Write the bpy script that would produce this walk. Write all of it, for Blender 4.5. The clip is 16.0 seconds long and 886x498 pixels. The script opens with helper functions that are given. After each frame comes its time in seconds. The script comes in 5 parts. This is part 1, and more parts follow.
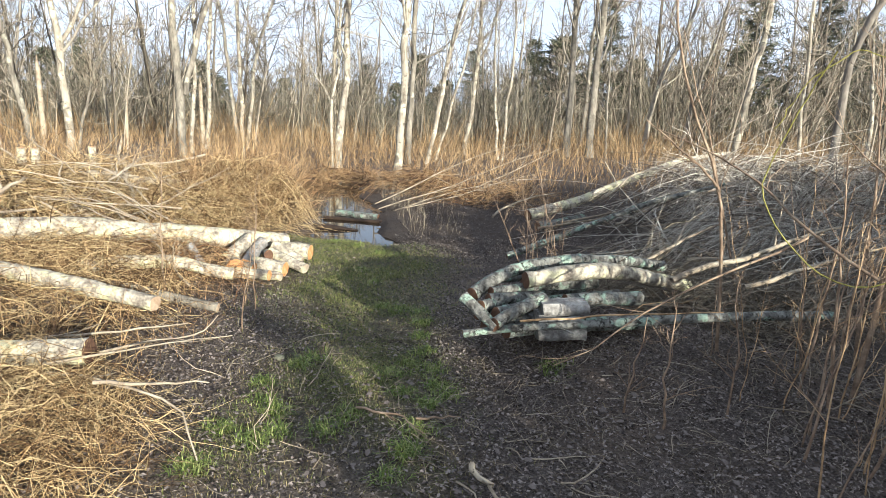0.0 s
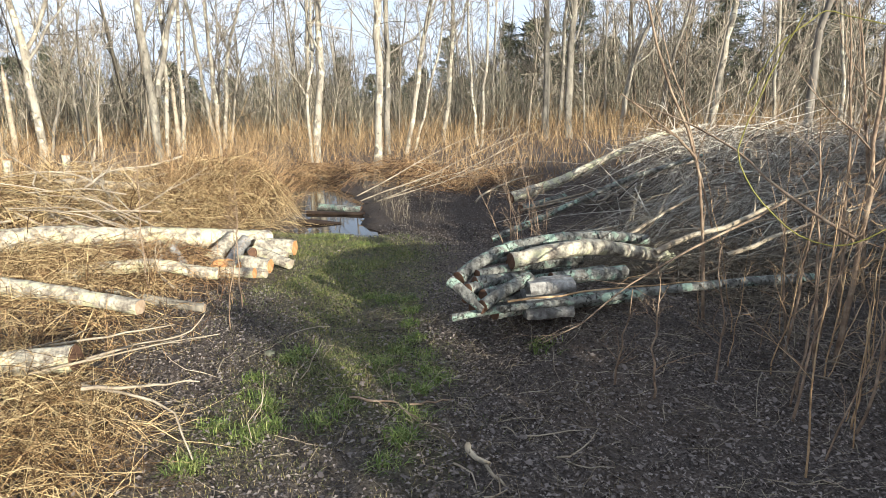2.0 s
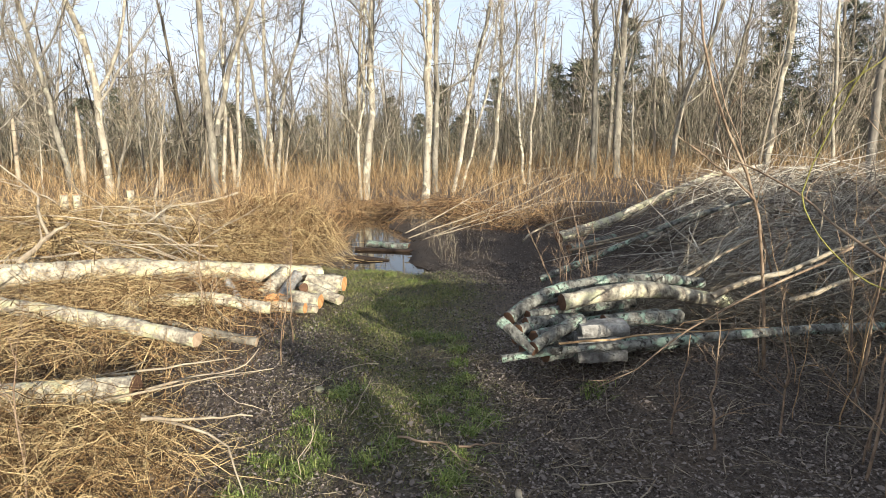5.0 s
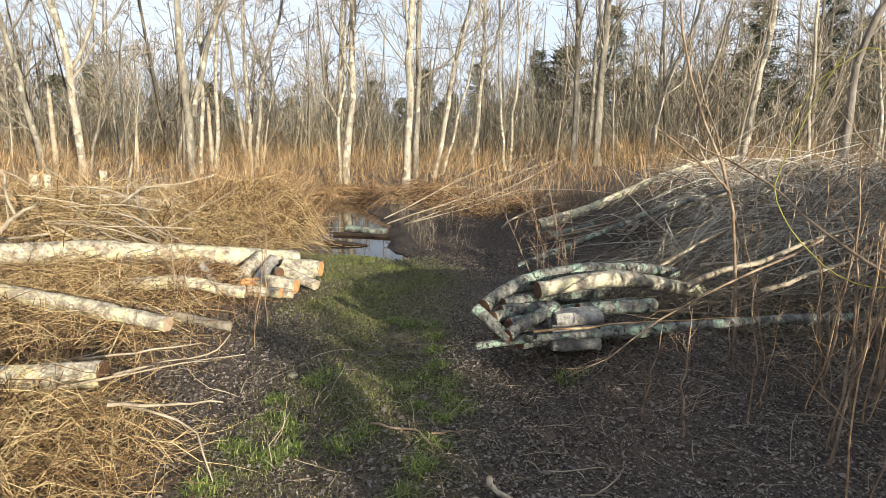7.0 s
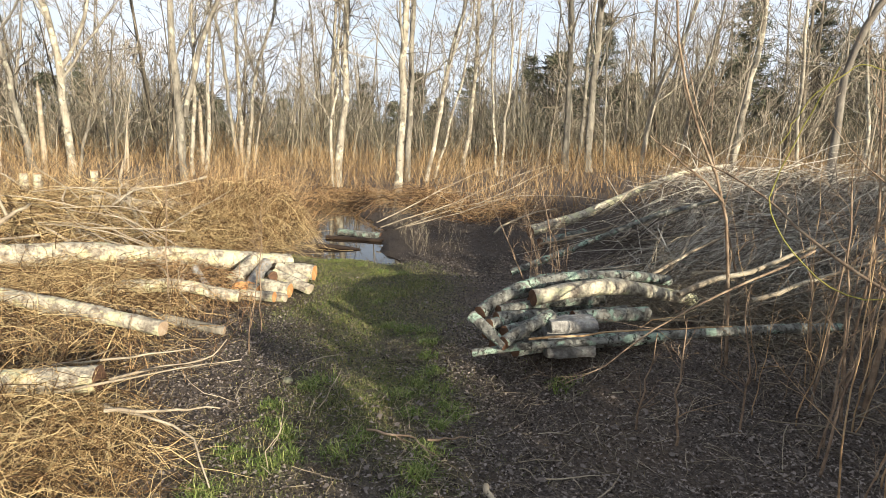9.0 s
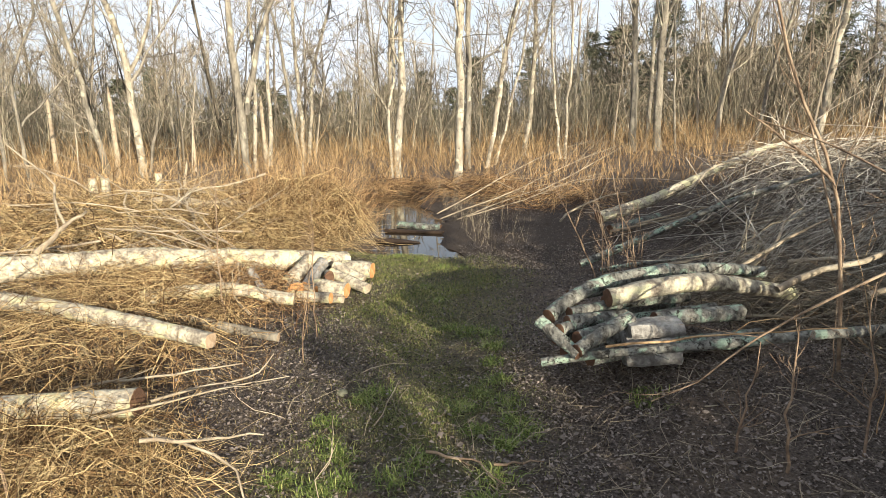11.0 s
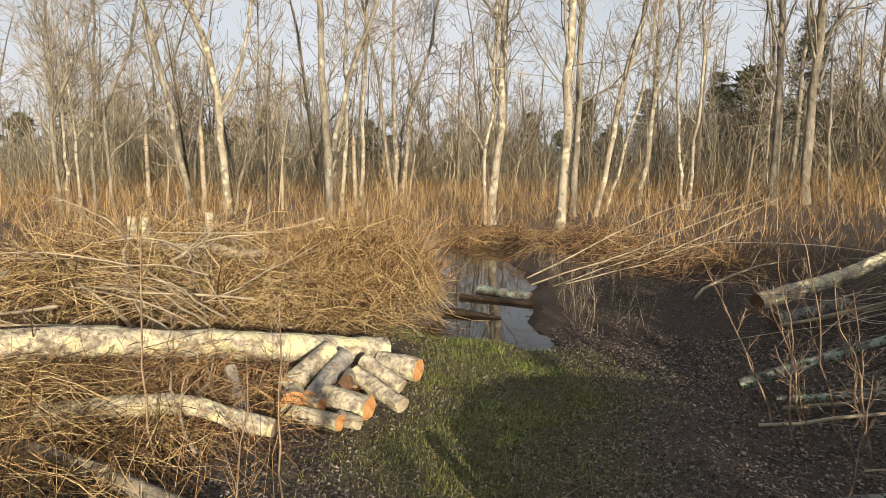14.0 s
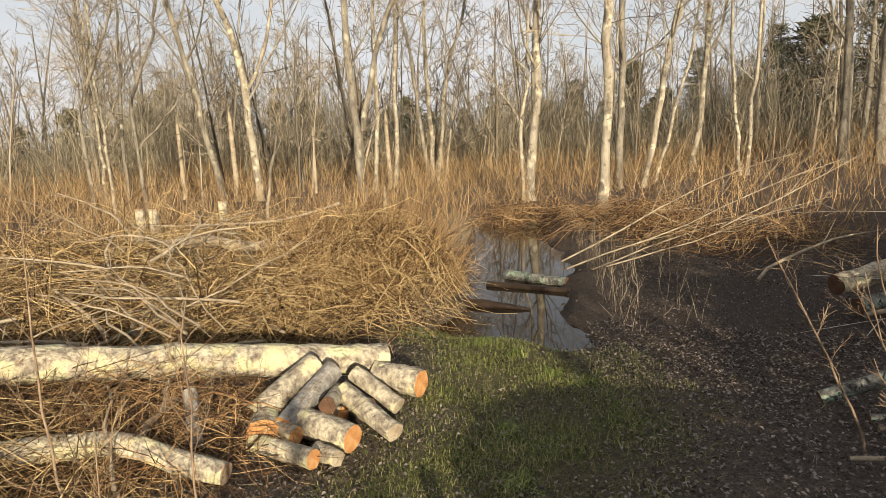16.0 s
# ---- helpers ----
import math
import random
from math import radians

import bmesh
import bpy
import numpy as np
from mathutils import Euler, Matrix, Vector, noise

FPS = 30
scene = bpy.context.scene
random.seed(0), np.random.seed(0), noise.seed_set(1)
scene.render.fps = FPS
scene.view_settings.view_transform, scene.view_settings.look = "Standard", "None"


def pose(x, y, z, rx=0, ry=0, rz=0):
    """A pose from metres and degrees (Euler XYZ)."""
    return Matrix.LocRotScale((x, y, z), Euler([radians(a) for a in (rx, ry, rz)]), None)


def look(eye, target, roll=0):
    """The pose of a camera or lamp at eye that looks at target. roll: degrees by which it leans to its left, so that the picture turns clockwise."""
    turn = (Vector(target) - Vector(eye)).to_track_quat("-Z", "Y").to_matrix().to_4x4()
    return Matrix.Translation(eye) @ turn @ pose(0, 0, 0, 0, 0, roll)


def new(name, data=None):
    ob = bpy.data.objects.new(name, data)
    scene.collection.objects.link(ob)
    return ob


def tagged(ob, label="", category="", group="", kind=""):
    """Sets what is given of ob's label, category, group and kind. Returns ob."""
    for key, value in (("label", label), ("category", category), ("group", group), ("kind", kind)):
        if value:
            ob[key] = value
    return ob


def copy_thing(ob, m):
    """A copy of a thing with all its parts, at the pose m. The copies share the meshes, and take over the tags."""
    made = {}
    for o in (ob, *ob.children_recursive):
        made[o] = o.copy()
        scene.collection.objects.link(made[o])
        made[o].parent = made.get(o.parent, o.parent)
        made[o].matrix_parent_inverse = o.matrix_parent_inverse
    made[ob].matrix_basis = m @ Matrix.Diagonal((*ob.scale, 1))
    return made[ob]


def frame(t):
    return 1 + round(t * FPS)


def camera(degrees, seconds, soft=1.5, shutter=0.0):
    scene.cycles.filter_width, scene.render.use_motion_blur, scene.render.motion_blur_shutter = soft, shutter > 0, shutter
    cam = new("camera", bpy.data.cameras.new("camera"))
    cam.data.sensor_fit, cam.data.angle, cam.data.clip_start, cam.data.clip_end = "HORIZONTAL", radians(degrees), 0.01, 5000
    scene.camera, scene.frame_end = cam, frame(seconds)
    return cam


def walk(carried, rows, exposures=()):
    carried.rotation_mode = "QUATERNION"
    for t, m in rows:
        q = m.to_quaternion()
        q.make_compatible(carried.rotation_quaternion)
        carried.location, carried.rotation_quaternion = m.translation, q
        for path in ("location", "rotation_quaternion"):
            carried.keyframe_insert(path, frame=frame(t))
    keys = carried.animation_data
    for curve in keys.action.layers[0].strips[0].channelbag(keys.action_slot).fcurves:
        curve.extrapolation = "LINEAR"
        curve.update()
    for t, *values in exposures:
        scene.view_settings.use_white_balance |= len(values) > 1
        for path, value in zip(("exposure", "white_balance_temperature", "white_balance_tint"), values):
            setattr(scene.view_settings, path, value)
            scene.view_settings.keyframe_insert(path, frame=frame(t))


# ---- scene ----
cam = camera(71.6, 16.0, soft=0.7)
PATH = [
    (0, (0.158, -0.53, 1.61), (0.146, 1.422, 1.177), 3.2),
    (0.5, (0.169, -0.521, 1.601), (0.204, 1.432, 1.175), 3.1),
    (1, (0.173, -0.532, 1.6), (0.237, 1.424, 1.188), 2.9),
    (1.5, (0.168, -0.557, 1.601), (0.22, 1.395, 1.167), 2.3),
    (2, (0.171, -0.536, 1.586), (0.205, 1.409, 1.12), -0.0),
    (2.5, (0.163, -0.569, 1.605), (0.154, 1.381, 1.16), -0.2),
    (3, (0.148, -0.537, 1.613), (0.103, 1.426, 1.231), 1.1),
    (3.5, (0.161, -0.508, 1.59), (0.135, 1.465, 1.261), 1.3),
    (4, (0.136, -0.537, 1.617), (0.078, 1.431, 1.265), 1.4),
    (4.2, (0.128, -0.54, 1.614), (-0.003, 1.427, 1.276), -0.4),
    (6.5, (0.143, -0.527, 1.592), (0.095, 1.434, 1.206), 1.5),
    (7, (0.155, -0.518, 1.604), (0.109, 1.443, 1.211), 1.3),
    (7.5, (0.147, -0.522, 1.596), (0.119, 1.442, 1.22), 2.1),
    (8, (0.149, -0.531, 1.598), (0.137, 1.435, 1.228), 2.2),
    (8.2, (0.146, -0.531, 1.599), (0.14, 1.436, 1.234), 2.3),
    (10.3, (0.066, -0.506, 1.678), (-0.073, 1.446, 1.263), -1.2),
    (10.5, (0.072, -0.402, 1.657), (-0.168, 1.542, 1.256), -3.0),
    (11, (0.118, -0.164, 1.632), (-0.101, 1.777, 1.204), -0.9),
    (11.5, (0.089, 0.167, 1.602), (-0.304, 2.082, 1.18), 0.5),
    (12, (0.065, 0.459, 1.6), (-0.359, 2.384, 1.26), -0.0),
    (12.5, (0.044, 0.846, 1.567), (-0.362, 2.784, 1.285), -1.1),
    (13, (-0.086, 1.201, 1.552), (-0.641, 3.1, 1.254), -1.6),
    (13.5, (-0.055, 1.588, 1.525), (-0.55, 3.501, 1.218), 1.3),
    (14, (0.025, 1.851, 1.563), (-0.524, 3.751, 1.269), 0.4),
    (14.5, (-0.028, 2.133, 1.53), (-0.649, 4.003, 1.187), 0.0),
    (15, (-0.073, 2.391, 1.5), (-0.581, 4.296, 1.162), 2.1),
    (15.5, (0.046, 2.492, 1.528), (-0.57, 4.357, 1.151), 1.8),
    (16, (0.091, 2.625, 1.53), (-0.608, 4.462, 1.164), -2.5),
]
walk(cam, [(t, look(e, g, r)) for t, e, g, r in PATH], [(0.0, 1.19, 5130, 7), (4.2, 1.0, 5350, 7), (8.2, 0.95, 5580, 7), (11.0, 1.03, 5690, 7), (12.5, 0.74, 5800, 8), (14.5, 0.57, 6200, 9), (16.0, 0.56, 6250, 9)])

# ---- world and sun ----
SUN_EL, SUN_AZ = radians(13.0), radians(147.0)   # azimuth clockwise from +y: low, behind and to the right
world = bpy.data.worlds.new("sky")
scene.world = world
world.use_nodes = True
wn = world.node_tree
sky = wn.nodes.new("ShaderNodeTexSky")
sky.sky_type, sky.sun_disc = "NISHITA", False
sky.sun_elevation, sky.sun_rotation = SUN_EL, SUN_AZ
sky.air_density, sky.dust_density, sky.ozone_density = 1.0, 4.0, 1.0
veil = wn.nodes.new("ShaderNodeTexNoise")       # thin bright cloud over the blue
veil.inputs["Scale"].default_value, veil.inputs["Detail"].default_value = 3.0, 6.0
veil_ramp = wn.nodes.new("ShaderNodeValToRGB")
veil_ramp.color_ramp.elements[0].position, veil_ramp.color_ramp.elements[0].color = 0.35, (0.72, 0.72, 0.72, 1)
veil_ramp.color_ramp.elements[1].position, veil_ramp.color_ramp.elements[1].color = 0.65, (0.95, 0.95, 0.95, 1)
sky_mix = wn.nodes.new("ShaderNodeMix")
sky_mix.data_type = "RGBA"
sky_way = wn.nodes.new("ShaderNodeTexCoord")
sky_up = wn.nodes.new("ShaderNodeSeparateXYZ")
wn.links.new(sky_way.outputs["Generated"], sky_up.inputs[0])
cloud = wn.nodes.new("ShaderNodeValToRGB")      # thin cloud is brightest low down, where it is seen edge on
cloud.color_ramp.elements[0].position, cloud.color_ramp.elements[0].color = 0.1, (6.3, 6.25, 6.3, 1)
cloud.color_ramp.elements[1].position, cloud.color_ramp.elements[1].color = 0.75, (3.6, 3.5, 3.4, 1)
wn.links.new(sky_up.outputs[2], cloud.inputs[0])
wn.links.new(cloud.outputs[0], sky_mix.inputs[7])
wn.links.new(veil.outputs["Fac"], veil_ramp.inputs[0])
wn.links.new(veil_ramp.outputs[0], sky_mix.inputs[0])
wn.links.new(sky.outputs[0], sky_mix.inputs[6])
wn.links.new(sky_mix.outputs[2], wn.nodes["Background"].inputs[0])
wn.nodes["Background"].inputs[1].default_value = 0.09
sun_data = bpy.data.lights.new("sun", "SUN")
sun_data.energy, sun_data.angle, sun_data.color = 5.0, radians(0.6), (1.0, 0.83, 0.58)
sun = new("sun", sun_data)
SUN_FROM = Vector((math.sin(SUN_AZ) * math.cos(SUN_EL), math.cos(SUN_AZ) * math.cos(SUN_EL), math.sin(SUN_EL)))
sun.matrix_world = look(SUN_FROM * 100, (0, 0, 0))


# ---- materials ----
def material(name, colors, scale=8.0, detail=6.0, rough=0.85, bump=0.3, bump_scale=40.0, island=0.0, stretch=(1, 1, 1), spots=None, marks=None, spec=0.25):
    """Noise between colours, a second fine grain, bump, per-piece variation; spots = (colour, scale, threshold) for lichen, marks the same for dark bark."""
    m = bpy.data.materials.new(name)
    m.use_nodes = True
    nt = m.node_tree
    b = nt.nodes["Principled BSDF"]
    co = nt.nodes.new("ShaderNodeTexCoord")
    mp = nt.nodes.new("ShaderNodeMapping")
    mp.inputs["Scale"].default_value = stretch
    nt.links.new(co.outputs["Object"], mp.inputs[0])
    n1 = nt.nodes.new("ShaderNodeTexNoise")
    n1.inputs["Scale"].default_value, n1.inputs["Detail"].default_value, n1.inputs["Roughness"].default_value = scale, detail, 0.65
    nt.links.new(mp.outputs[0], n1.inputs["Vector"])
    ramp = nt.nodes.new("ShaderNodeValToRGB")
    els = ramp.color_ramp.elements
    while len(els) < len(colors):
        els.new(0.5)
    for i, c in enumerate(colors):
        els[i].position = 0.28 + 0.44 * i / max(1, len(colors) - 1)
        els[i].color = (*c, 1)
    fac = n1.outputs["Fac"]
    if island:
        geo = nt.nodes.new("ShaderNodeNewGeometry")
        mix = nt.nodes.new("ShaderNodeMix")
        mix.inputs[0].default_value = island
        nt.links.new(fac, mix.inputs[2])
        nt.links.new(geo.outputs["Random Per Island"], mix.inputs[3])
        fac = mix.outputs[0]
    nt.links.new(fac, ramp.inputs[0])
    col = ramp.outputs[0]
    if spots:
        n3 = nt.nodes.new("ShaderNodeTexNoise")
        n3.inputs["Scale"].default_value, n3.inputs["Detail"].default_value = spots[1], 8
        nt.links.new(co.outputs["Object"], n3.inputs["Vector"])
        r3 = nt.nodes.new("ShaderNodeValToRGB")
        r3.color_ramp.elements[0].position, r3.color_ramp.elements[1].position = spots[2], spots[2] + 0.08
        nt.links.new(n3.outputs["Fac"], r3.inputs[0])
        mx = nt.nodes.new("ShaderNodeMix")
        mx.data_type = "RGBA"
        nt.links.new(r3.outputs[0], mx.inputs[0])
        nt.links.new(col, mx.inputs[6])
        mx.inputs[7].default_value = (*spots[0], 1)
        col = mx.outputs[2]
    if marks:
        n4 = nt.nodes.new("ShaderNodeTexNoise")
        n4.inputs["Scale"].default_value, n4.inputs["Detail"].default_value, n4.inputs["Roughness"].default_value = marks[1], 10, 0.75
        n4.inputs["Distortion"].default_value = 0.6
        nt.links.new(co.outputs["Object"], n4.inputs["Vector"])
        r4 = nt.nodes.new("ShaderNodeValToRGB")
        r4.color_ramp.elements[0].position, r4.color_ramp.elements[1].position = marks[2], marks[2] + 0.06
        nt.links.new(n4.outputs["Fac"], r4.inputs[0])
        my = nt.nodes.new("ShaderNodeMix")
        my.data_type = "RGBA"
        nt.links.new(r4.outputs[0], my.inputs[0])
        nt.links.new(col, my.inputs[6])
        my.inputs[7].default_value = (*marks[0], 1)
        col = my.outputs[2]
    nt.links.new(col, b.inputs["Base Color"])
    b.inputs["Roughness"].default_value = rough
    b.inputs["Specular IOR Level"].default_value = spec
    if bump:
        n2 = nt.nodes.new("ShaderNodeTexNoise")
        n2.inputs["Scale"].default_value, n2.inputs["Detail"].default_value = bump_scale, 8
        nt.links.new(mp.outputs[0], n2.inputs["Vector"])
        bm = nt.nodes.new("ShaderNodeBump")
        bm.inputs["Strength"].default_value, bm.inputs["Distance"].default_value = bump, 0.02
        nt.links.new(n2.outputs["Fac"], bm.inputs["Height"])
        nt.links.new(bm.outputs[0], b.inputs["Normal"])
    return m


LOG_BARK = material("pale_lichened_bark", [(0.07, 0.055, 0.045), (0.27, 0.23, 0.18), (0.55, 0.49, 0.37), (0.70, 0.64, 0.47)], 16, 12, 0.92, 1.0, 38,
                    spots=((0.60, 0.56, 0.35), 7, 0.52), marks=((0.15, 0.125, 0.095), 19, 0.62))
GREEN_BARK = material("grey_green_lichened_bark", [(0.04, 0.036, 0.031), (0.12, 0.113, 0.10), (0.25, 0.245, 0.215), (0.36, 0.355, 0.31)], 18, 12, 0.92, 1.0, 40,
                      spots=((0.30, 0.38, 0.30), 12, 0.53), marks=((0.04, 0.037, 0.032), 24, 0.53))
TREE_BARK = material("tree_bark", [(0.10, 0.08, 0.06), (0.25, 0.215, 0.165), (0.39, 0.345, 0.27), (0.46, 0.415, 0.33)], 7, 10, 0.92, 0.9, 24, stretch=(1, 1, 0.3),
                     spots=((0.52, 0.48, 0.36), 5, 0.54), marks=((0.11, 0.092, 0.07), 9, 0.55))
GREY_BARK = material("grey_tree_bark", [(0.06, 0.05, 0.04), (0.16, 0.14, 0.112), (0.27, 0.24, 0.19), (0.36, 0.325, 0.26)], 7, 10, 0.92, 0.9, 24, stretch=(1, 1, 0.3),
                     spots=((0.40, 0.38, 0.29), 4, 0.60), marks=((0.07, 0.06, 0.046), 11, 0.57))
DARK_BARK = material("dark_bark", [(0.08, 0.068, 0.056), (0.19, 0.165, 0.135), (0.34, 0.31, 0.25)], 5, 8, 0.9, 0.6, 30, stretch=(1, 1, 0.35))
TWIG_GREY = material("bare_twigs", [(0.09, 0.072, 0.054), (0.22, 0.18, 0.13), (0.36, 0.305, 0.22)], 1.2, 3, 0.85, 0, 1, island=0.6)
FAR_TWIG = material("far_bare_twigs", [(0.11, 0.092, 0.068), (0.22, 0.185, 0.14), (0.40, 0.345, 0.265)], 0.3, 3, 0.9, 0, 1, island=0.6)
THICKET = material("dark_far_thicket", [(0.10, 0.088, 0.062), (0.22, 0.19, 0.135), (0.37, 0.32, 0.23)], 0.3, 3, 0.9, 0, 1, island=0.6)
# pale twigs, lighter than TWIG_GREY so the heaps carry painted sunlit highlights
TWIG_PALE_LIT = material("sunlit_pale_grey_twigs", [(0.09, 0.072, 0.058), (0.34, 0.29, 0.23), (0.68, 0.62, 0.52)], 1.2, 3, 0.85, 0, 1, island=0.7)
TWIG_TAN = material("dry_tan_twigs", [(0.075, 0.043, 0.019), (0.31, 0.195, 0.086), (0.62, 0.47, 0.245)], 1.5, 3, 0.8, 0, 1, island=0.8)
TWIG_RED = material("red_brown_twigs", [(0.07, 0.04, 0.022), (0.27, 0.15, 0.07), (0.50, 0.335, 0.165)], 1.5, 3, 0.8, 0, 1, island=0.8)
REED = material("orange_brown_stems", [(0.11, 0.068, 0.034), (0.28, 0.178, 0.086), (0.47, 0.33, 0.172)], 0.6, 3, 0.85, 0, 1, island=0.75)
BRANCH = material("pale_dead_branch", [(0.15, 0.11, 0.08), (0.36, 0.295, 0.21), (0.52, 0.455, 0.345)], 5, 8, 0.88, 0.6, 40, marks=((0.10, 0.08, 0.06), 14, 0.58))
SAPLING = material("brown_sapling_bark", [(0.07, 0.048, 0.035), (0.25, 0.175, 0.115), (0.46, 0.36, 0.25)], 9, 6, 0.8, 0.4, 60)
# lighter, golden SAPLING: low sun on the stems is put into the bark colour
SHOOT_LIT = material("sunlit_shoot_bark", [(0.10, 0.06, 0.032), (0.40, 0.265, 0.14), (0.64, 0.50, 0.30)], 6, 5, 0.75, 0.3, 60)
VINE = material("yellow_green_vine", [(0.16, 0.15, 0.03), (0.34, 0.31, 0.07)], 9, 4, 0.6, 0.2, 60)
CUT = material("fresh_orange_cut_wood", [(0.33, 0.14, 0.05), (0.52, 0.26, 0.10), (0.64, 0.41, 0.20)], 14, 6, 0.8, 0.4, 80)
CUT_DARK = material("weathered_brown_cut_wood", [(0.06, 0.033, 0.021), (0.15, 0.082, 0.048)], 14, 6, 0.85, 0.4, 80)
CUT_GREY = material("greyed_cut_wood", [(0.20, 0.13, 0.08), (0.36, 0.26, 0.17), (0.46, 0.37, 0.27)], 14, 6, 0.85, 0.4, 80)
SPLIT = material("grey_bark_slab", [(0.07, 0.06, 0.055), (0.26, 0.245, 0.225), (0.52, 0.50, 0.46)], 15, 12, 0.9, 0.7, 50)
GRASS = material("grass", [(0.085, 0.10, 0.028), (0.165, 0.20, 0.05), (0.33, 0.31, 0.12)], 2, 3, 0.6, 0, 1, island=0.6)
TUFT = material("bright_grass", [(0.10, 0.135, 0.03), (0.19, 0.245, 0.055), (0.36, 0.37, 0.13)], 2, 3, 0.6, 0, 1, island=0.6)
STRAW = material("dry_grass", [(0.22, 0.17, 0.07), (0.40, 0.33, 0.16)], 2, 3, 0.7, 0, 1, island=0.6)
LEAF = material("dead_leaves", [(0.042, 0.033, 0.028), (0.125, 0.10, 0.086), (0.28, 0.235, 0.205)], 3, 3, 0.7, 0, 1, island=0.85)
# darker copy of LEAF: the shade by the swamp is in its colour
LEAF_SHADED = material("shaded_dead_leaves", [(0.016, 0.011, 0.009), (0.04, 0.03, 0.023), (0.11, 0.082, 0.062)], 3, 3, 0.55, 0, 1, island=0.85)
CHIP = material("wood_chips", [(0.09, 0.072, 0.06), (0.34, 0.285, 0.24)], 3, 3, 0.8, 0, 1, island=0.8)
NEEDLE = material("pine_needles", [(0.050, 0.056, 0.034), (0.095, 0.10, 0.06), (0.16, 0.155, 0.095)], 0.8, 3, 0.7, 0, 1, island=0.6)
WET_WOOD = material("dark_wet_wood", [(0.018, 0.012, 0.009), (0.05, 0.034, 0.024)], 12, 6, 0.45, 0.5, 40)
PALE_LUMP = material("pale_lumpy_tuft", [(0.10, 0.10, 0.06), (0.28, 0.27, 0.19)], 20, 6, 0.9, 0.6, 60)


def ground_material():
    m = bpy.data.materials.new("leaf_litter_soil")
    m.use_nodes = True
    nt = m.node_tree
    b = nt.nodes["Principled BSDF"]
    co = nt.nodes.new("ShaderNodeTexCoord")

    def noise_node(scale, detail=8.0):
        n = nt.nodes.new("ShaderNodeTexNoise")
        n.inputs["Scale"].default_value, n.inputs["Detail"].default_value, n.inputs["Roughness"].default_value = scale, detail, 0.7
        nt.links.new(co.outputs["Object"], n.inputs["Vector"])
        return n.outputs["Fac"]

    def ramp_of(fac, stops):
        r = nt.nodes.new("ShaderNodeValToRGB")
        while len(r.color_ramp.elements) < len(stops):
            r.color_ramp.elements.new(0.5)
        for e, (p, c) in zip(r.color_ramp.elements, stops):
            e.position, e.color = p, (*c, 1)
        nt.links.new(fac, r.inputs[0])
        return r.outputs[0]

    def mixed(fac, a, c):
        x = nt.nodes.new("ShaderNodeMix")
        x.data_type = "RGBA"
        nt.links.new(fac, x.inputs[0])
        nt.links.new(a, x.inputs[6])
        nt.links.new(c, x.inputs[7])
        return x.outputs[2]
    soil = ramp_of(noise_node(75, 12), [(0.34, (0.050, 0.041, 0.037)), (0.5, (0.15, 0.123, 0.107)), (0.7, (0.32, 0.27, 0.235))])
    pale = ramp_of(noise_node(45), [(0.3, (0.10, 0.075, 0.055)), (0.7, (0.30, 0.23, 0.175))])
    green = ramp_of(noise_node(38), [(0.32, (0.055, 0.064, 0.020)), (0.55, (0.12, 0.135, 0.036)), (0.72, (0.22, 0.195, 0.078))])
    patch = ramp_of(noise_node(1.3), [(0.45, (0, 0, 0)), (0.68, (0.8, 0.8, 0.8))])
    at = nt.nodes.new("ShaderNodeAttribute")
    at.attribute_name = "green_growth"
    # darker bank soil: mud, with the bank's shade painted into the colour too
    shaded_mud = ramp_of(noise_node(60, 12), [(0.34, (0.030, 0.023, 0.018)), (0.52, (0.085, 0.066, 0.053)), (0.72, (0.19, 0.152, 0.122))])
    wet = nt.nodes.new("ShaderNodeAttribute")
    wet.attribute_name = "bank_mud_shade"
    col = mixed(at.outputs["Fac"], mixed(wet.outputs["Fac"], mixed(patch, soil, pale), shaded_mud), green)
    nt.links.new(col, b.inputs["Base Color"])
    b.inputs["Roughness"].default_value = 0.95
    b.inputs["Specular IOR Level"].default_value = 0.15
    bm = nt.nodes.new("ShaderNodeBump")
    bm.inputs["Strength"].default_value, bm.inputs["Distance"].default_value = 1.0, 0.04
    nt.links.new(noise_node(70, 12), bm.inputs["Height"])
    nt.links.new(bm.outputs[0], b.inputs["Normal"])
    return m


def water_material():
    m = bpy.data.materials.new("still_dark_water")
    m.use_nodes = True
    nt = m.node_tree
    b = nt.nodes["Principled BSDF"]
    b.inputs["Base Color"].default_value = (0.022, 0.016, 0.010, 1)
    b.inputs["Roughness"].default_value, b.inputs["IOR"].default_value = 0.03, 1.33
    n = nt.nodes.new("ShaderNodeTexNoise")
    n.inputs["Scale"].default_value = 5
    bm = nt.nodes.new("ShaderNodeBump")
    bm.inputs["Strength"].default_value, bm.inputs["Distance"].default_value = 0.02, 0.02
    nt.links.new(n.outputs["Fac"], bm.inputs["Height"])
    nt.links.new(bm.outputs[0], b.inputs["Normal"])
    return m


# ---- geometry helpers ----
rng = np.random.default_rng(7)


def unit(v):
    return v / np.maximum(np.linalg.norm(v, axis=-1, keepdims=True), 1e-9)


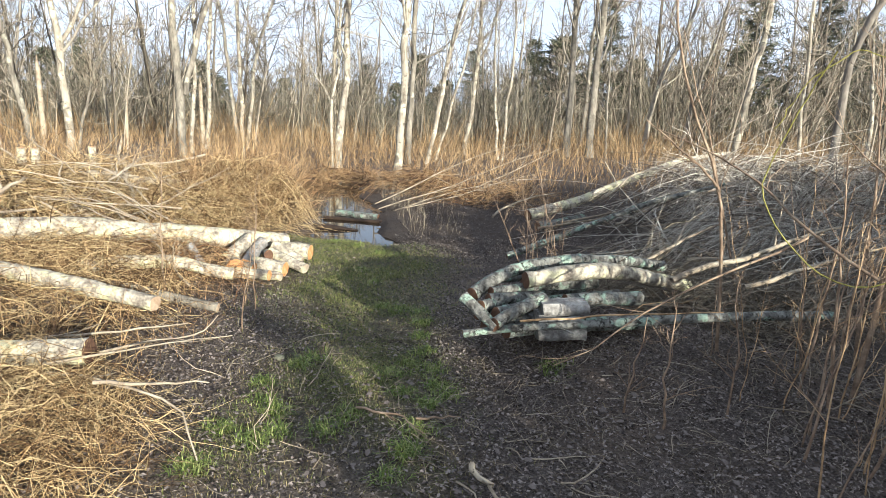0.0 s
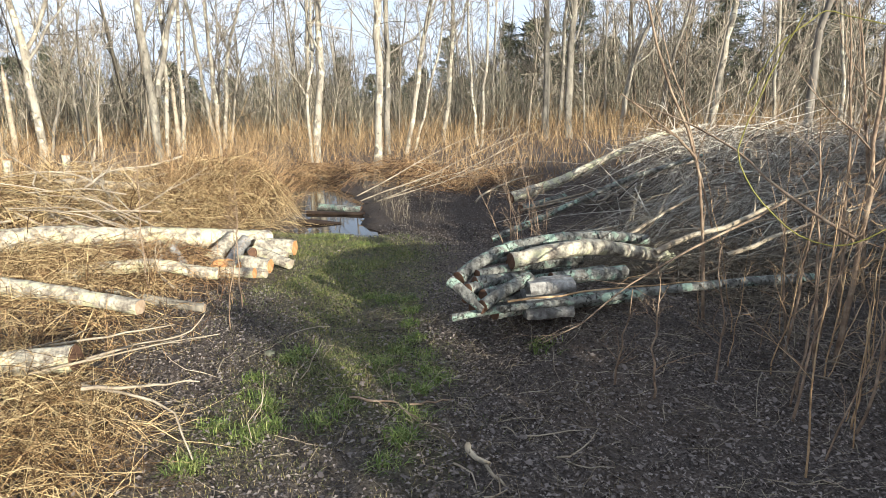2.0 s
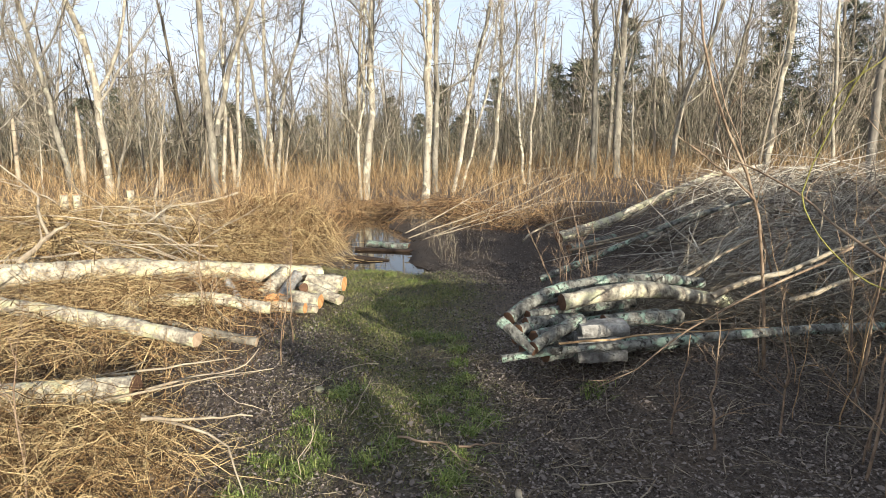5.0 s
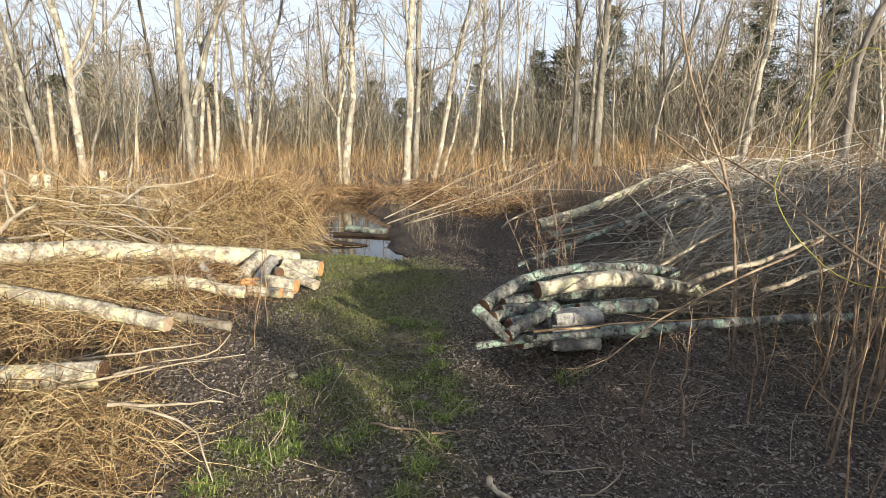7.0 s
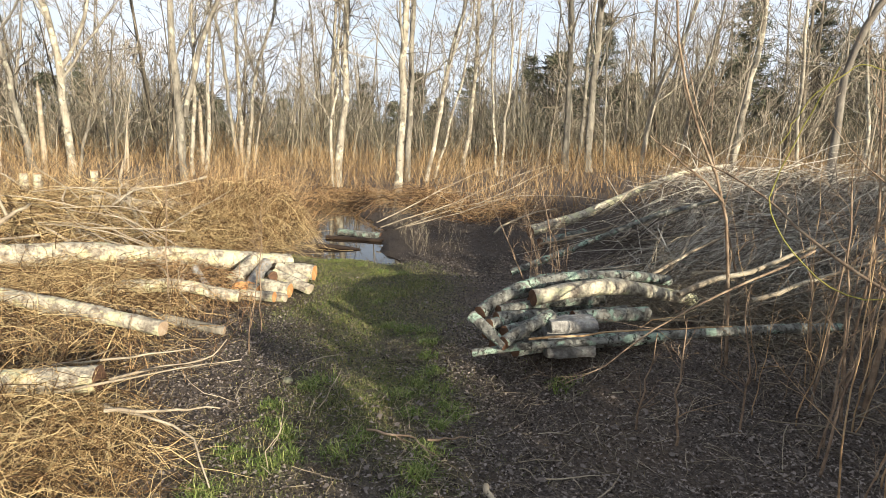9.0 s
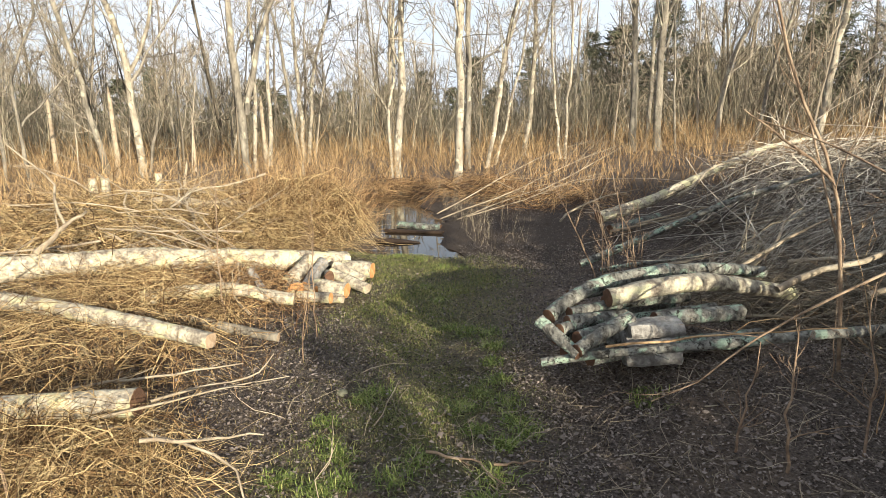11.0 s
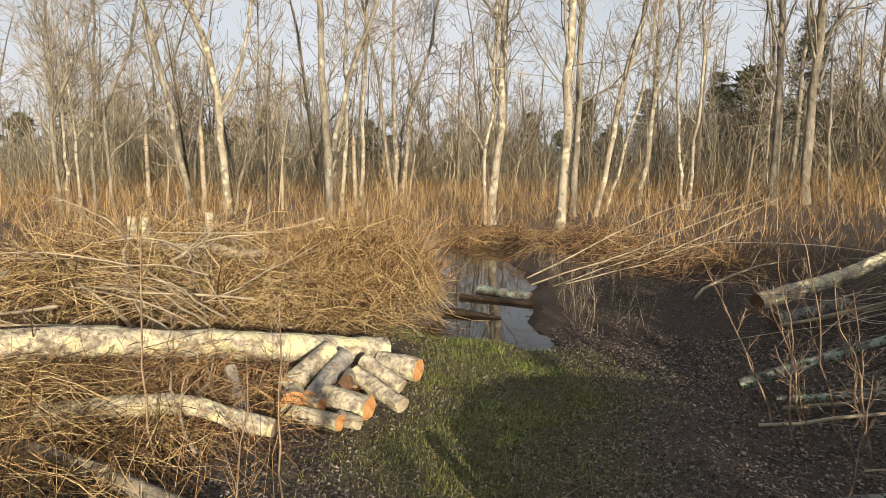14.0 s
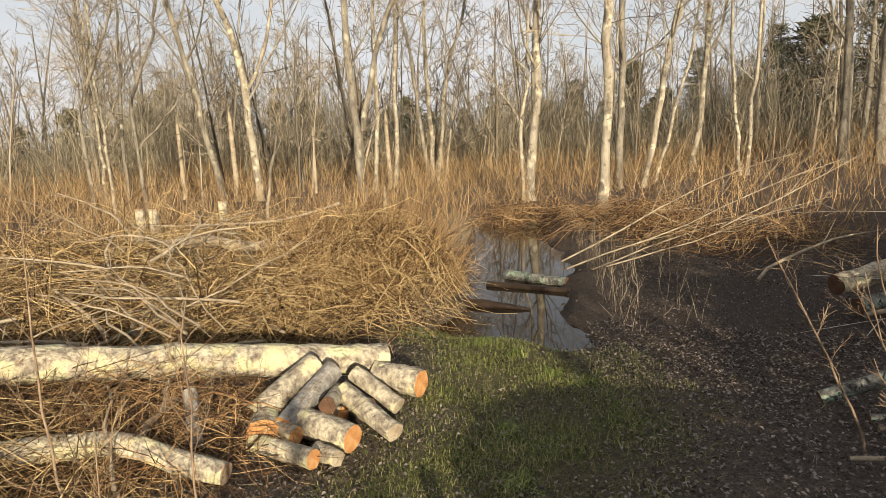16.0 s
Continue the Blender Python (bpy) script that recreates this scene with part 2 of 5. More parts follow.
def raw_mesh(name, verts, quads, mat, smooth=True):
    """A mesh from arrays of corners and of faces with equal corner counts."""
    me = bpy.data.meshes.new(name)
    f, c = quads.shape
    me.vertices.add(len(verts))
    me.vertices.foreach_set("co", np.ascontiguousarray(verts, dtype=np.float32).ravel())
    me.loops.add(f * c)
    me.loops.foreach_set("vertex_index", np.ascontiguousarray(quads, dtype=np.int32).ravel())
    me.polygons.add(f)
    me.polygons.foreach_set("loop_start", np.arange(0, f * c, c, dtype=np.int32))
    me.polygons.foreach_set("use_smooth", np.full(f, smooth))
    me.update(calc_edges=True)
    me.materials.append(mat)
    return me


def tube_arrays(P, R, sides):
    """Corners and quads of n tubes along P (n,k,3) with radii R (n,k)."""
    n, k, _ = P.shape
    T = unit(np.gradient(P, axis=1))
    ref = np.where(np.abs(T[:, :1, 2:3]) > 0.8, np.array([1.0, 0, 0]), np.array([0, 0, 1.0]))
    U = unit(np.cross(T, np.broadcast_to(ref, T.shape)))
    V = np.cross(T, U)
    a = np.arange(sides) * 2 * np.pi / sides
    ring = U[:, :, None] * np.cos(a)[None, None, :, None] + V[:, :, None] * np.sin(a)[None, None, :, None]
    verts = (P[:, :, None] + ring * R[:, :, None, None]).reshape(-1, 3)
    s = np.arange(sides)
    q = np.stack([s, (s + 1) % sides, (s + 1) % sides + sides, s + sides], 1)
    q = q[None] + (np.arange(k - 1) * sides)[:, None, None]
    q = q.reshape(-1, 4)[None] + (np.arange(n) * k * sides)[:, None, None]
    return verts, q.reshape(-1, 4)


def strip_arrays(P, R):
    """Corners and quads of n narrow strips along P, for hair-thin far twigs."""
    n, k, _ = P.shape
    T = unit(np.gradient(P, axis=1))
    U = unit(np.cross(T, np.broadcast_to(unit(rng.normal(0, 1, (n, 1, 3))), T.shape)))
    verts = np.stack([P - U * R[..., None] * 1.4, P + U * R[..., None] * 1.4], 2).reshape(-1, 3)
    q = np.array([0, 1, 3, 2])[None] + (np.arange(k - 1) * 2)[:, None]
    return verts, (q[None] + (np.arange(n) * k * 2)[:, None, None]).reshape(-1, 4)


def tubes(name, groups, mat, sides=3, strips=()):
    """One mesh of tubes (groups) and of hair-thin strips."""
    vs, qs, o = [], [], 0
    for P, R, thin in [(*g, False) for g in groups] + [(*g, True) for g in strips]:
        v, q = strip_arrays(P, R) if thin else tube_arrays(P, R, sides)
        vs.append(v)
        qs.append(q + o)
        o += len(v)
    return raw_mesh(name, np.concatenate(vs), np.concatenate(qs), mat)


def mesh_of(name, bm, mat):
    me = bpy.data.meshes.new(name)
    bm.to_mesh(me)
    bm.free()
    me.materials.append(mat)
    return me


def part(name, me, parent, label=""):
    ob = new(name, me)
    ob.parent = parent
    return tagged(ob, label)


def shoots(base, way, length, k=5, bend=0.15, rise=0.0):
    """n wandering lines of k points from base along way."""
    n = len(base)
    steps = np.repeat(unit(way)[:, None], k - 1, 1) + np.cumsum(rng.normal(0, bend, (n, k - 1, 3)), 1)
    steps[:, :, 2] += rise * np.linspace(0, 1, k - 1)
    steps = unit(steps) * (np.asarray(length)[:, None, None] / (k - 1))
    return np.concatenate([base[:, None], base[:, None] + np.cumsum(steps, 1)], 1)


def offshoots(P, R, per, lo, hi, size, spread, k=5, bend=0.15, rise=0.2, thin=0.5):
    """per side branches on each line of P."""
    n, kk, _ = P.shape
    i = np.repeat(np.arange(n), per)
    t = rng.uniform(lo, hi, n * per) * (kk - 1)
    a = np.minimum(t.astype(int), kk - 2)
    f = (t - a)[:, None]
    base = P[i, a] * (1 - f) + P[i, a + 1] * f
    tang = unit(P[i, a + 1] - P[i, a])
    side = rng.normal(0, 1, tang.shape)
    side = unit(side - tang * (side * tang).sum(1, keepdims=True))
    way = tang + side * spread * rng.uniform(0.6, 1.4, (n * per, 1))
    whole = np.linalg.norm(np.diff(P, axis=1), axis=2).sum(1)[i]
    L = whole * size * rng.uniform(0.5, 1.3, n * per) * (1.15 - 0.6 * t / (kk - 1))
    Q = shoots(base, way, L, k, bend, rise)
    r0 = (R[i, a] * thin * rng.uniform(0.6, 1.1, n * per))[:, None]
    return Q, r0 * np.linspace(1, 0.3, k)[None]


def land(x, y):
    """Height of the ground."""
    x, y = np.asarray(x, float), np.asarray(y, float)
    z = 0.035 * np.sin(x * 1.7 + 0.6) * np.cos(y * 1.3) + 0.02 * np.sin(x * 4.1 + y * 3.3)
    z = z * np.clip(1.5 - np.hypot(x, y - 3) / 60, 0, 1)
    z += 0.24 * np.exp(-(((x - 1.3) / 1.0) ** 2 + ((y - 3.55) / 0.75) ** 2))
    z += 0.16 * np.exp(-(((x + 3.0) / 1.3) ** 2 + ((y - 3.2) / 2.0) ** 2))
    z += 0.45 / (1 + np.exp(np.clip((3.0 - x) / 0.9, -50, 50))) / (1 + np.exp(np.clip((8 - y) / 1.5, -50, 50)))
    mid = -1.3 - 0.26 * (y - 8)
    wid = 0.52 + 0.07 * np.sin(2.1 * y) + 0.06 * np.sin(5.3 * y + 1) + 0.05 * np.clip(y - 9, 0, 5)
    along = 1 / (1 + np.exp(np.clip((7.0 + 0.12 * np.sin(4 * x) - y) / 0.1, -50, 50))) / (1 + np.exp(np.clip((y - 13.5) / 0.4, -50, 50)))
    z -= 0.30 * np.exp(-((x - mid) / np.maximum(wid, 0.3)) ** 4) * along
    return z


def green_at(x, y):
    """How much grass grows at a place, 0 to 1."""
    g = np.zeros(np.broadcast(x, y).shape)
    for cx, cy, rx, ry, a in ((-0.35, 3.0, 0.45, 0.8, 1.0), (-0.75, 2.3, 0.25, 0.5, 0.6), (0.05, 2.1, 0.2, 0.4, 0.45), (-0.45, 4.3, 0.6, 0.8, 0.85),
                              (-0.8, 5.0, 0.5, 0.9, 0.9), (-0.85, 6.2, 0.6, 0.7, 1.0), (-0.35, 5.5, 0.45, 0.9, 0.85), (-1.1, 6.75, 0.75, 0.28, 1.0)):
        g = np.maximum(g, a * np.exp(-(((x - cx) / rx) ** 2 + ((y - cy) / ry) ** 2)))
    return g


def mud_shade_at(x, y):
    """How dark the soil is painted, 0 to 1: mud and shade on the bank round the water."""
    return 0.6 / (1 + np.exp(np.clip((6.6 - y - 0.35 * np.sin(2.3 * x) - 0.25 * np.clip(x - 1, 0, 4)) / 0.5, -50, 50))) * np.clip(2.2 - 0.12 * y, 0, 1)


# ---- ground and water ----
def build_ground():
    xs = np.concatenate([-np.geomspace(1500, 8.2, 40), np.arange(-8, 8.01, 0.12), np.geomspace(8.2, 1500, 40)])
    ys = np.concatenate([-np.geomspace(1500, 3.2, 34), np.arange(-3, 20.01, 0.12), np.geomspace(20.2, 1500, 40)])
    X, Y = np.meshgrid(xs, ys)
    fine = (np.abs(X) < 9) & (Y > -4) & (Y < 21)
    Z = land(X, Y) + np.where(fine, rng.normal(0, 0.006, X.shape), 0)
    nx = len(xs)
    i = (np.arange(len(ys) - 1)[:, None] * nx + np.arange(nx - 1)[None]).ravel()
    me = raw_mesh("ground", np.stack([X, Y, Z], -1).reshape(-1, 3), np.stack([i, i + 1, i + nx + 1, i + nx], 1), ground_material())
    at = me.attributes.new("green_growth", "FLOAT", "POINT")
    at.data.foreach_set("value", (0.9 * green_at(X, Y) * np.where(Y > 4, 0.62, 0.35 + 0.6 * np.sin(3.1 * X + 2 * np.sin(2.3 * Y)) ** 2)).astype(np.float32).ravel())
    at = me.attributes.new("bank_mud_shade", "FLOAT", "POINT")
    at.data.foreach_set("value", mud_shade_at(X, Y).astype(np.float32).ravel())
    tagged(new("ground", me), "dark damp soil with leaf litter and wood chips", "ground", kind="structure")
    bm = bmesh.new()
    bmesh.ops.create_grid(bm, x_segments=2, y_segments=2, size=1)
    ob = tagged(new("water", mesh_of("water", bm, water_material())), "still dark swamp water reflecting trees and sky", "water", kind="structure")
    ob.matrix_world = Matrix.Translation((-2.1, 11.0, -0.075)) @ Matrix.Diagonal((3.2, 5.2, 1, 1))


build_ground()


# ---- trees ----
def line_through(keys, k, wob=0.0):
    """k points along the broken line of keys, slightly wandering."""
    keys = np.array(keys, float)
    d = np.concatenate([[0], np.cumsum(np.linalg.norm(np.diff(keys, axis=0), axis=1))])
    s = np.linspace(0, d[-1], k)
    out = np.stack([np.interp(s, d, keys[:, j]) for j in range(3)], 1)
    sm = out.copy()
    sm[1:-1] = (out[:-2] + 2 * out[1:-1] + out[2:]) / 4
    w = np.cumsum(rng.normal(0, wob, (k, 3)), 0)
    w -= w[0]
    return sm + w * np.array([1, 1, 0.2])


def tree(keys, radius, height=11.0, limbs=13, low=0.22, bark=TREE_BARK, forks=(), label="bare pale-barked tree standing in brown undergrowth", k=22):
    """A leafless tree: trunk through keys and on up to height, fork stems, limbs and a crown of twigs."""
    base = np.array(keys[0], float)
    root = new("bare_tree")
    root.location = base
    tagged(root, label, "tree", "bare trees in the swamp")
    keys = [np.array(q, float) for q in keys]
    if height > keys[-1][2]:
        way = unit(keys[-1] - keys[-2])
        way = unit(way * 0.6 + np.array([0, 0, 0.6]))
        keys.append(keys[-1] + way * (height - keys[-1][2]) / max(way[2], 0.3))
    stems = [(line_through(keys, k, 0.032), np.linspace(radius, radius * 0.28, k))]
    stems[0][1][0] *= 1.35
    stems[0][1][1:] *= 1 + rng.normal(0, 0.05, k - 1)
    for fk, fr, fh in forks:
        fk = [np.array(q, float) for q in fk]
        way = unit(unit(fk[-1] - fk[-2]) * 0.7 + np.array([0, 0, 0.5]))
        if fh > fk[-1][2]:
            fk.append(fk[-1] + way * (fh - fk[-1][2]) / max(way[2], 0.3))
        stems.append((line_through(fk, k, 0.03), np.linspace(fr, fr * 0.25, k)))
    crown, fine = [], []
    for j, (P, R) in enumerate(stems):
        P = P - base
        v, q = tube_arrays(P[None], R[None], 10)
        v = v + unit(v - np.repeat(P, 10, 0)) * rng.normal(0, radius * 0.06, (len(v), 1))
        part("trunk" if j == 0 else "stem", raw_mesh("trunk", v, q, bark), root)
        L, LR = offshoots(P[None], R[None], max(3, limbs if j == 0 else limbs // 2), low, 0.97, 0.28, 0.8, 7, 0.2, 0.4, 0.42)
        for q in range(len(L)):
            limb = part("limb", tubes("limb", [(L[q:q + 1], LR[q:q + 1])], bark, 5), root)
            A, AR = offshoots(L[q:q + 1], LR[q:q + 1], 7, 0.15, 0.98, 0.5, 0.8, 5, 0.24, 0.3, 0.5)
            B, BR = offshoots(A, AR, 5, 0.1, 0.98, 0.6, 0.8, 4, 0.2, 0.25, 0.6)
            tagged(part("spray", tubes("spray", [(A, np.maximum(AR, 0.006))], TWIG_GREY, 3, [(B, np.maximum(BR, 0.004))]), limb, "fine bare twigs"), kind="stuff")
        S, SR = offshoots(P[None], R[None], 12, low * 0.4, 0.9, 0.12, 1.0, 5, 0.3, 0.25, 0.14)
        S2, S2R = offshoots(S, SR, 4, 0.2, 0.97, 0.5, 0.8, 4, 0.25, 0.2, 0.6)
        fine.append((S2, np.maximum(S2R, 0.004)))
        crown.append((S, np.maximum(SR, 0.006)))
    tagged(part("crown", tubes("crown", crown, TWIG_GREY, 3, fine), root, "fine bare twigs"), kind="stuff")
    return root


def placed_trees():
    z0 = -0.1
    def stand(keys, r, h, forks):
        grey = rng.uniform() < 0.35
        tree(keys, r * 0.82, h, forks=[(fk, fr * 0.8, fh) for fk, fr, fh in forks], bark=GREY_BARK if grey else TREE_BARK,
             label="bare grey-barked tree standing in brown undergrowth" if grey else "bare pale-barked tree standing in brown undergrowth")

    stand([(-12.6, 13.2, z0), (-12.57, 13.27, 2.5), (-12.1, 13.8, 4.4)], 0.055, 8, ())
    stand([(-12.3, 13.5, z0), (-12.33, 13.5, 3.2)], 0.05, 7, ())
    stand([(-12.9, 14.4, z0), (-12.77, 14.5, 4.5)], 0.055, 9, ())
    stand([(-11.8, 14.0, z0), (-11.94, 13.93, 2.57), (-11.58, 14.28, 3.9)], 0.06, 8, (([(-11.85, 14.0, 1.5), (-11.3, 14.5, 2.6), (-10.8, 14.95, 3.3)], 0.035, 3.6),))
    stand([(-10.5, 15.2, z0), (-10.68, 15.06, 2.9), (-11.03, 14.77, 5.0)], 0.10, 11, ())
    stand([(-10.15, 16.1, z0), (-10.25, 16.02, 2.75), (-10.51, 15.83, 4.66), (-10.95, 15.5, 5.44)], 0.135, 11,
         (([(-10.25, 16.0, 2.7), (-9.88, 16.28, 3.43), (-9.65, 16.43, 4.24)], 0.07, 9),))
    stand([(-10.26, 16.6, z0), (-9.72, 17.0, 2.0), (-9.1, 17.4, 3.4)], 0.06, 4.5, ())
    stand([(-10.6, 18.8, z0), (-10.7, 18.7, 3.2)], 0.06, 7, ())
    stand([(-7.08, 16.2, z0), (-7.03, 16.2, 1.85), (-7.14, 16.16, 3.8), (-7.15, 16.15, 5.4)], 0.13, 12,
         (([(-7.03, 16.2, 1.7), (-6.61, 16.41, 4.05), (-6.15, 16.6, 5.4)], 0.095, 11),))
    stand([(-7.7, 18.1, z0), (-7.56, 18.2, 4.4), (-7.54, 18.2, 5.9)], 0.075, 11, ())
    stand([(-8.07, 20.1, z0), (-7.97, 20.2, 3.0), (-7.78, 20.3, 6.4)], 0.09, 11, ())
    stand([(-7.45, 21.4, z0), (-7.85, 21.3, 4.3), (-8.33, 21.1, 6.6)], 0.09, 10, ())
    stand([(-7.35, 21.5, z0), (-7.47, 21.47, 4.0), (-7.49, 21.46, 6.6)], 0.10, 11, ())
    stand([(-7.15, 21.6, z0), (-6.89, 21.7, 3.4), (-6.27, 21.9, 5.6)], 0.09, 10, ())
    stand([(-2.95, 16.35, z0 - 0.1), (-2.86, 16.37, 2.6), (-2.75, 16.4, 5.15)], 0.125, 13, ())
    stand([(-3.07, 16.2, z0 - 0.1), (-3.05, 16.33, 2.0), (-2.82, 16.37, 3.9)], 0.055, 8, ())
    stand([(-1.13, 14.0, z0), (-1.13, 14.0, 2.4), (-1.10, 14.0, 4.5)], 0.115, 13, ())
    stand([(-1.24, 18.8, z0), (-1.28, 18.8, 3.5), (-1.26, 18.8, 5.6)], 0.115, 13, ())
    stand([(-0.65, 18.8, z0), (-0.03, 18.85, 3.5), (0.48, 18.84, 5.5)], 0.10, 12, ())
    stand([(-0.45, 19.85, z0), (-0.03, 19.85, 1.9), (0.42, 19.85, 3.4)], 0.06, 8, ())
    stand([(0.60, 23.8, z0), (0.83, 23.84, 3.46), (0.71, 23.84, 6.7)], 0.12, 12, (([(0.8, 23.84, 3.2), (1.3, 23.9, 4.4)], 0.06, 9),))
    stand([(1.65, 19.8, 0.2), (1.43, 19.8, 3.5), (1.29, 19.8, 5.7)], 0.055, 10, ())
    stand([(1.8, 19.8, 0.2), (1.83, 19.76, 3.5), (1.83, 19.76, 5.7)], 0.06, 10, ())
    stand([(4.0, 20.4, 0.3), (3.97, 20.44, 3.5), (3.92, 20.45, 5.7)], 0.14, 13, ())
    stand([(4.75, 20.3, 0.3), (4.64, 20.28, 3.5), (4.64, 20.28, 5.6)], 0.155, 13, ())
    stand([(4.75, 22.3, 0.3), (4.9, 22.28, 2.3), (4.98, 22.26, 3.6)], 0.10, 9, ())
    stand([(5.25, 20.1, 0.3), (4.99, 20.2, 4.2)], 0.05, 8, ())
    stand([(6.5, 20.5, 0.3), (6.84, 20.43, 3.4), (7.11, 20.34, 4.0)], 0.11, 10, ())
    stand([(8.3, 17.7, 0.3), (8.48, 17.65, 3.2), (8.59, 17.6, 4.5)], 0.12, 11, ())
    stand([(9.9, 17.0, 0.3), (9.69, 17.05, 3.6), (9.57, 17.1, 4.9)], 0.07, 10, ())
    stand([(7.6, 20.1, 0.3), (7.91, 20.06, 3.1), (8.2, 19.95, 4.2)], 0.075, 9, ())
    stand([(9.0, 12.8, 0.3), (8.77, 12.95, 3.2)], 0.05, 8, ())
    stand([(-17.5, 17.5, z0), (-17.2, 17.5, 5)], 0.09, 9, ())
    stand([(-15.0, 15.6, z0), (-15.3, 15.6, 5)], 0.06, 8, ())
    tree([(7.5, 11.4, 0.3), (7.47, 11.41, 2.8), (7.67, 11.3, 3.95), (8.1, 11.1, 4.6)], 0.085, 9, 12, 0.3, DARK_BARK,
         label="dark leaning tree with many crooked limbs")


placed_trees()


def snag(x, y, h, r, lean=0.0):
    P = line_through([(0, 0, -0.1), (lean * 0.5, 0, h * 0.5), (lean, 0, h)], 8, 0.012)[None]
    R = np.linspace(r, r * 0.7, 8)[None].copy()
    R[0, -1] *= 0.25
    ob = tagged(new("dead_snag", tubes("dead_snag", [(P, R)], BRANCH, 8)), "broken bare dead trunk standing in undergrowth", "dead tree", "dead snags")
    ob.location = (x, y, float(land(x, y)))


for q in ((-13.3, 16.8, 2.4, 0.07), (-10.9, 16.15, 2.5, 0.08, -0.1), (-7.9, 19.4, 2.3, 0.08), (-9.6, 18.0, 1.9, 0.05), (-6.0, 10.8, 0.9, 0.035, 0.1), (-3.2, 9.2, 0.95, 0.03, 0.12)):
    snag(*q)


def pine(x, y, h, seed, n=200, m=24, size=1.0):
    r = np.random.default_rng(seed)
    root = tagged(new("pine_tree"), "dark green pine at the edge of the woods", "tree", "dark pines")
    P = np.array([[0, 0, -0.3], [0.05, 0, h * 0.5], [0, 0, h]])[None]
    part("trunk", tubes("trunk", [(P, np.array([[0.16, 0.1, 0.02]]) * h / 9)], DARK_BARK, 7), root)
    t = r.uniform(0.08, 0.98, n)
    a = r.uniform(0, 2 * np.pi, n)
    base = np.stack([0 * t, 0 * t, t * h], 1)
    way = np.stack([np.cos(a), np.sin(a), r.uniform(-0.25, 0.35, n)], 1)
    B = shoots(base, way, h * 0.30 * (1.05 - t) ** 0.8 * r.uniform(0.5, 1.2, n) + 0.2, 4, 0.1, 0.1)
    tagged(part("bough", tubes("bough", [], DARK_BARK, 3, [(B, np.linspace(0.03, 0.008, 4)[None].repeat(n, 0))]), root), kind="stuff")
    i = np.repeat(np.arange(n), m)
    u = r.uniform(0.25, 1.0, n * m) * 3
    k = np.minimum(u.astype(int), 2)
    f = (u - k)[:, None]
    c = B[i, k] * (1 - f) + B[i, k + 1] * f + r.normal(0, 0.10, (n * m, 3))
    d1, d2 = unit(r.normal(0, 1, (n * m, 3))), unit(r.normal(0, 1, (n * m, 3)))
    s = r.uniform(0.12, 0.30, (n * m, 1)) * size
    V = np.stack([c - d2 * s * 0.16, c + d1 * s, c + d2 * s * 0.16, c - d1 * s * 0.8], 1).reshape(-1, 3)
    part("crown", raw_mesh("crown", V, np.arange(len(V)).reshape(-1, 4), NEEDLE, False), root, "dark green needles")
    root.location = (x, y, float(land(x, y)))
    return root


PINES = [pine(8.5, 36, 8.0, 1, 200, 44, 0.62), pine(-2.5, 44, 5.5, 2, 200, 40, 0.62), pine(14.5, 31, 8.5, 3, 200, 44, 0.62)]
for j, (x, y, s) in enumerate([(5.0, 40, 0.75), (11.5, 40, 0.95), (19, 33, 1.0), (-6.5, 46, 0.6), (-15, 48, 0.62), (-24, 40, 0.6), (-31, 33, 0.6), (-38, 42, 0.75), (1.5, 52, 0.8),
                               (24, 38, 1.0), (28, 28, 1.0), (20, 24, 0.7)]):
    c = copy_thing(PINES[j % 3], pose(x, y, float(land(x, y)), 0, 0, j * 73.0))
    c.scale = (s * 1.25, s * 1.25, s)


FAR_PINES = [pine(-48, 52, 7.5, 5, 120, 16, 1.9), pine(40, 50, 8.0, 6, 120, 16, 1.9)]
for j in range(46):
    a = -0.98 + 1.92 * j / 45 + rng.uniform(-0.02, 0.02)
    d = rng.uniform(44, 66)
    x, y, q = d * math.sin(a), d * math.cos(a), rng.uniform(0.6, 1.0) * (0.6 if a < 0.12 else 1.0)
    c = copy_thing(FAR_PINES[j % 2], pose(x, y, float(land(x, y)), 0, 0, j * 67.0))
    c.scale = (q * 1.7, q * 1.7, q)


def woods(name, n, xr, yr, hmin, hmax, label, mat=FAR_TWIG, keep=None, twigs=(9, 6, 4)):
    """Far bare woods, too many to count: trunks, limbs and twigs in one mesh."""
    x, y = rng.uniform(*xr, n), rng.uniform(*yr, n)
    if keep is not None:
        ok = keep(x, y)
        x, y = x[ok], y[ok]
    n = len(x)
    h = rng.uniform(hmin, hmax, n)
    base = np.stack([x, y, land(x, y) - 0.2], 1)
    way = np.stack([rng.normal(0, 0.09, n), rng.normal(0, 0.09, n), np.ones(n)], 1)
    P = shoots(base, way, h, 7, 0.05)
    R = (h * rng.uniform(0.006, 0.012, n))[:, None] * np.linspace(1.1, 0.25, 7)[None]
    L, LR = offshoots(P, R, twigs[0], 0.2, 0.97, 0.26, 0.9, 4, 0.16, 0.35, 0.45)
    A, AR = offshoots(L, LR, twigs[1], 0.15, 0.98, 0.5, 0.8, 4, 0.2, 0.3, 0.55)
    G, thin = [(P, R), (L, np.maximum(LR, 0.011))], [(A, np.maximum(AR, 0.007))]
    if twigs[2]:
        B, BR = offshoots(A, AR, twigs[2], 0.1, 0.98, 0.6, 0.8, 3, 0.2, 0.25, 0.6)
        thin.append((B, np.maximum(BR, 0.005)))
    tagged(new(name, tubes(name, G, mat, 3, thin)), label, "woods", kind="stuff")


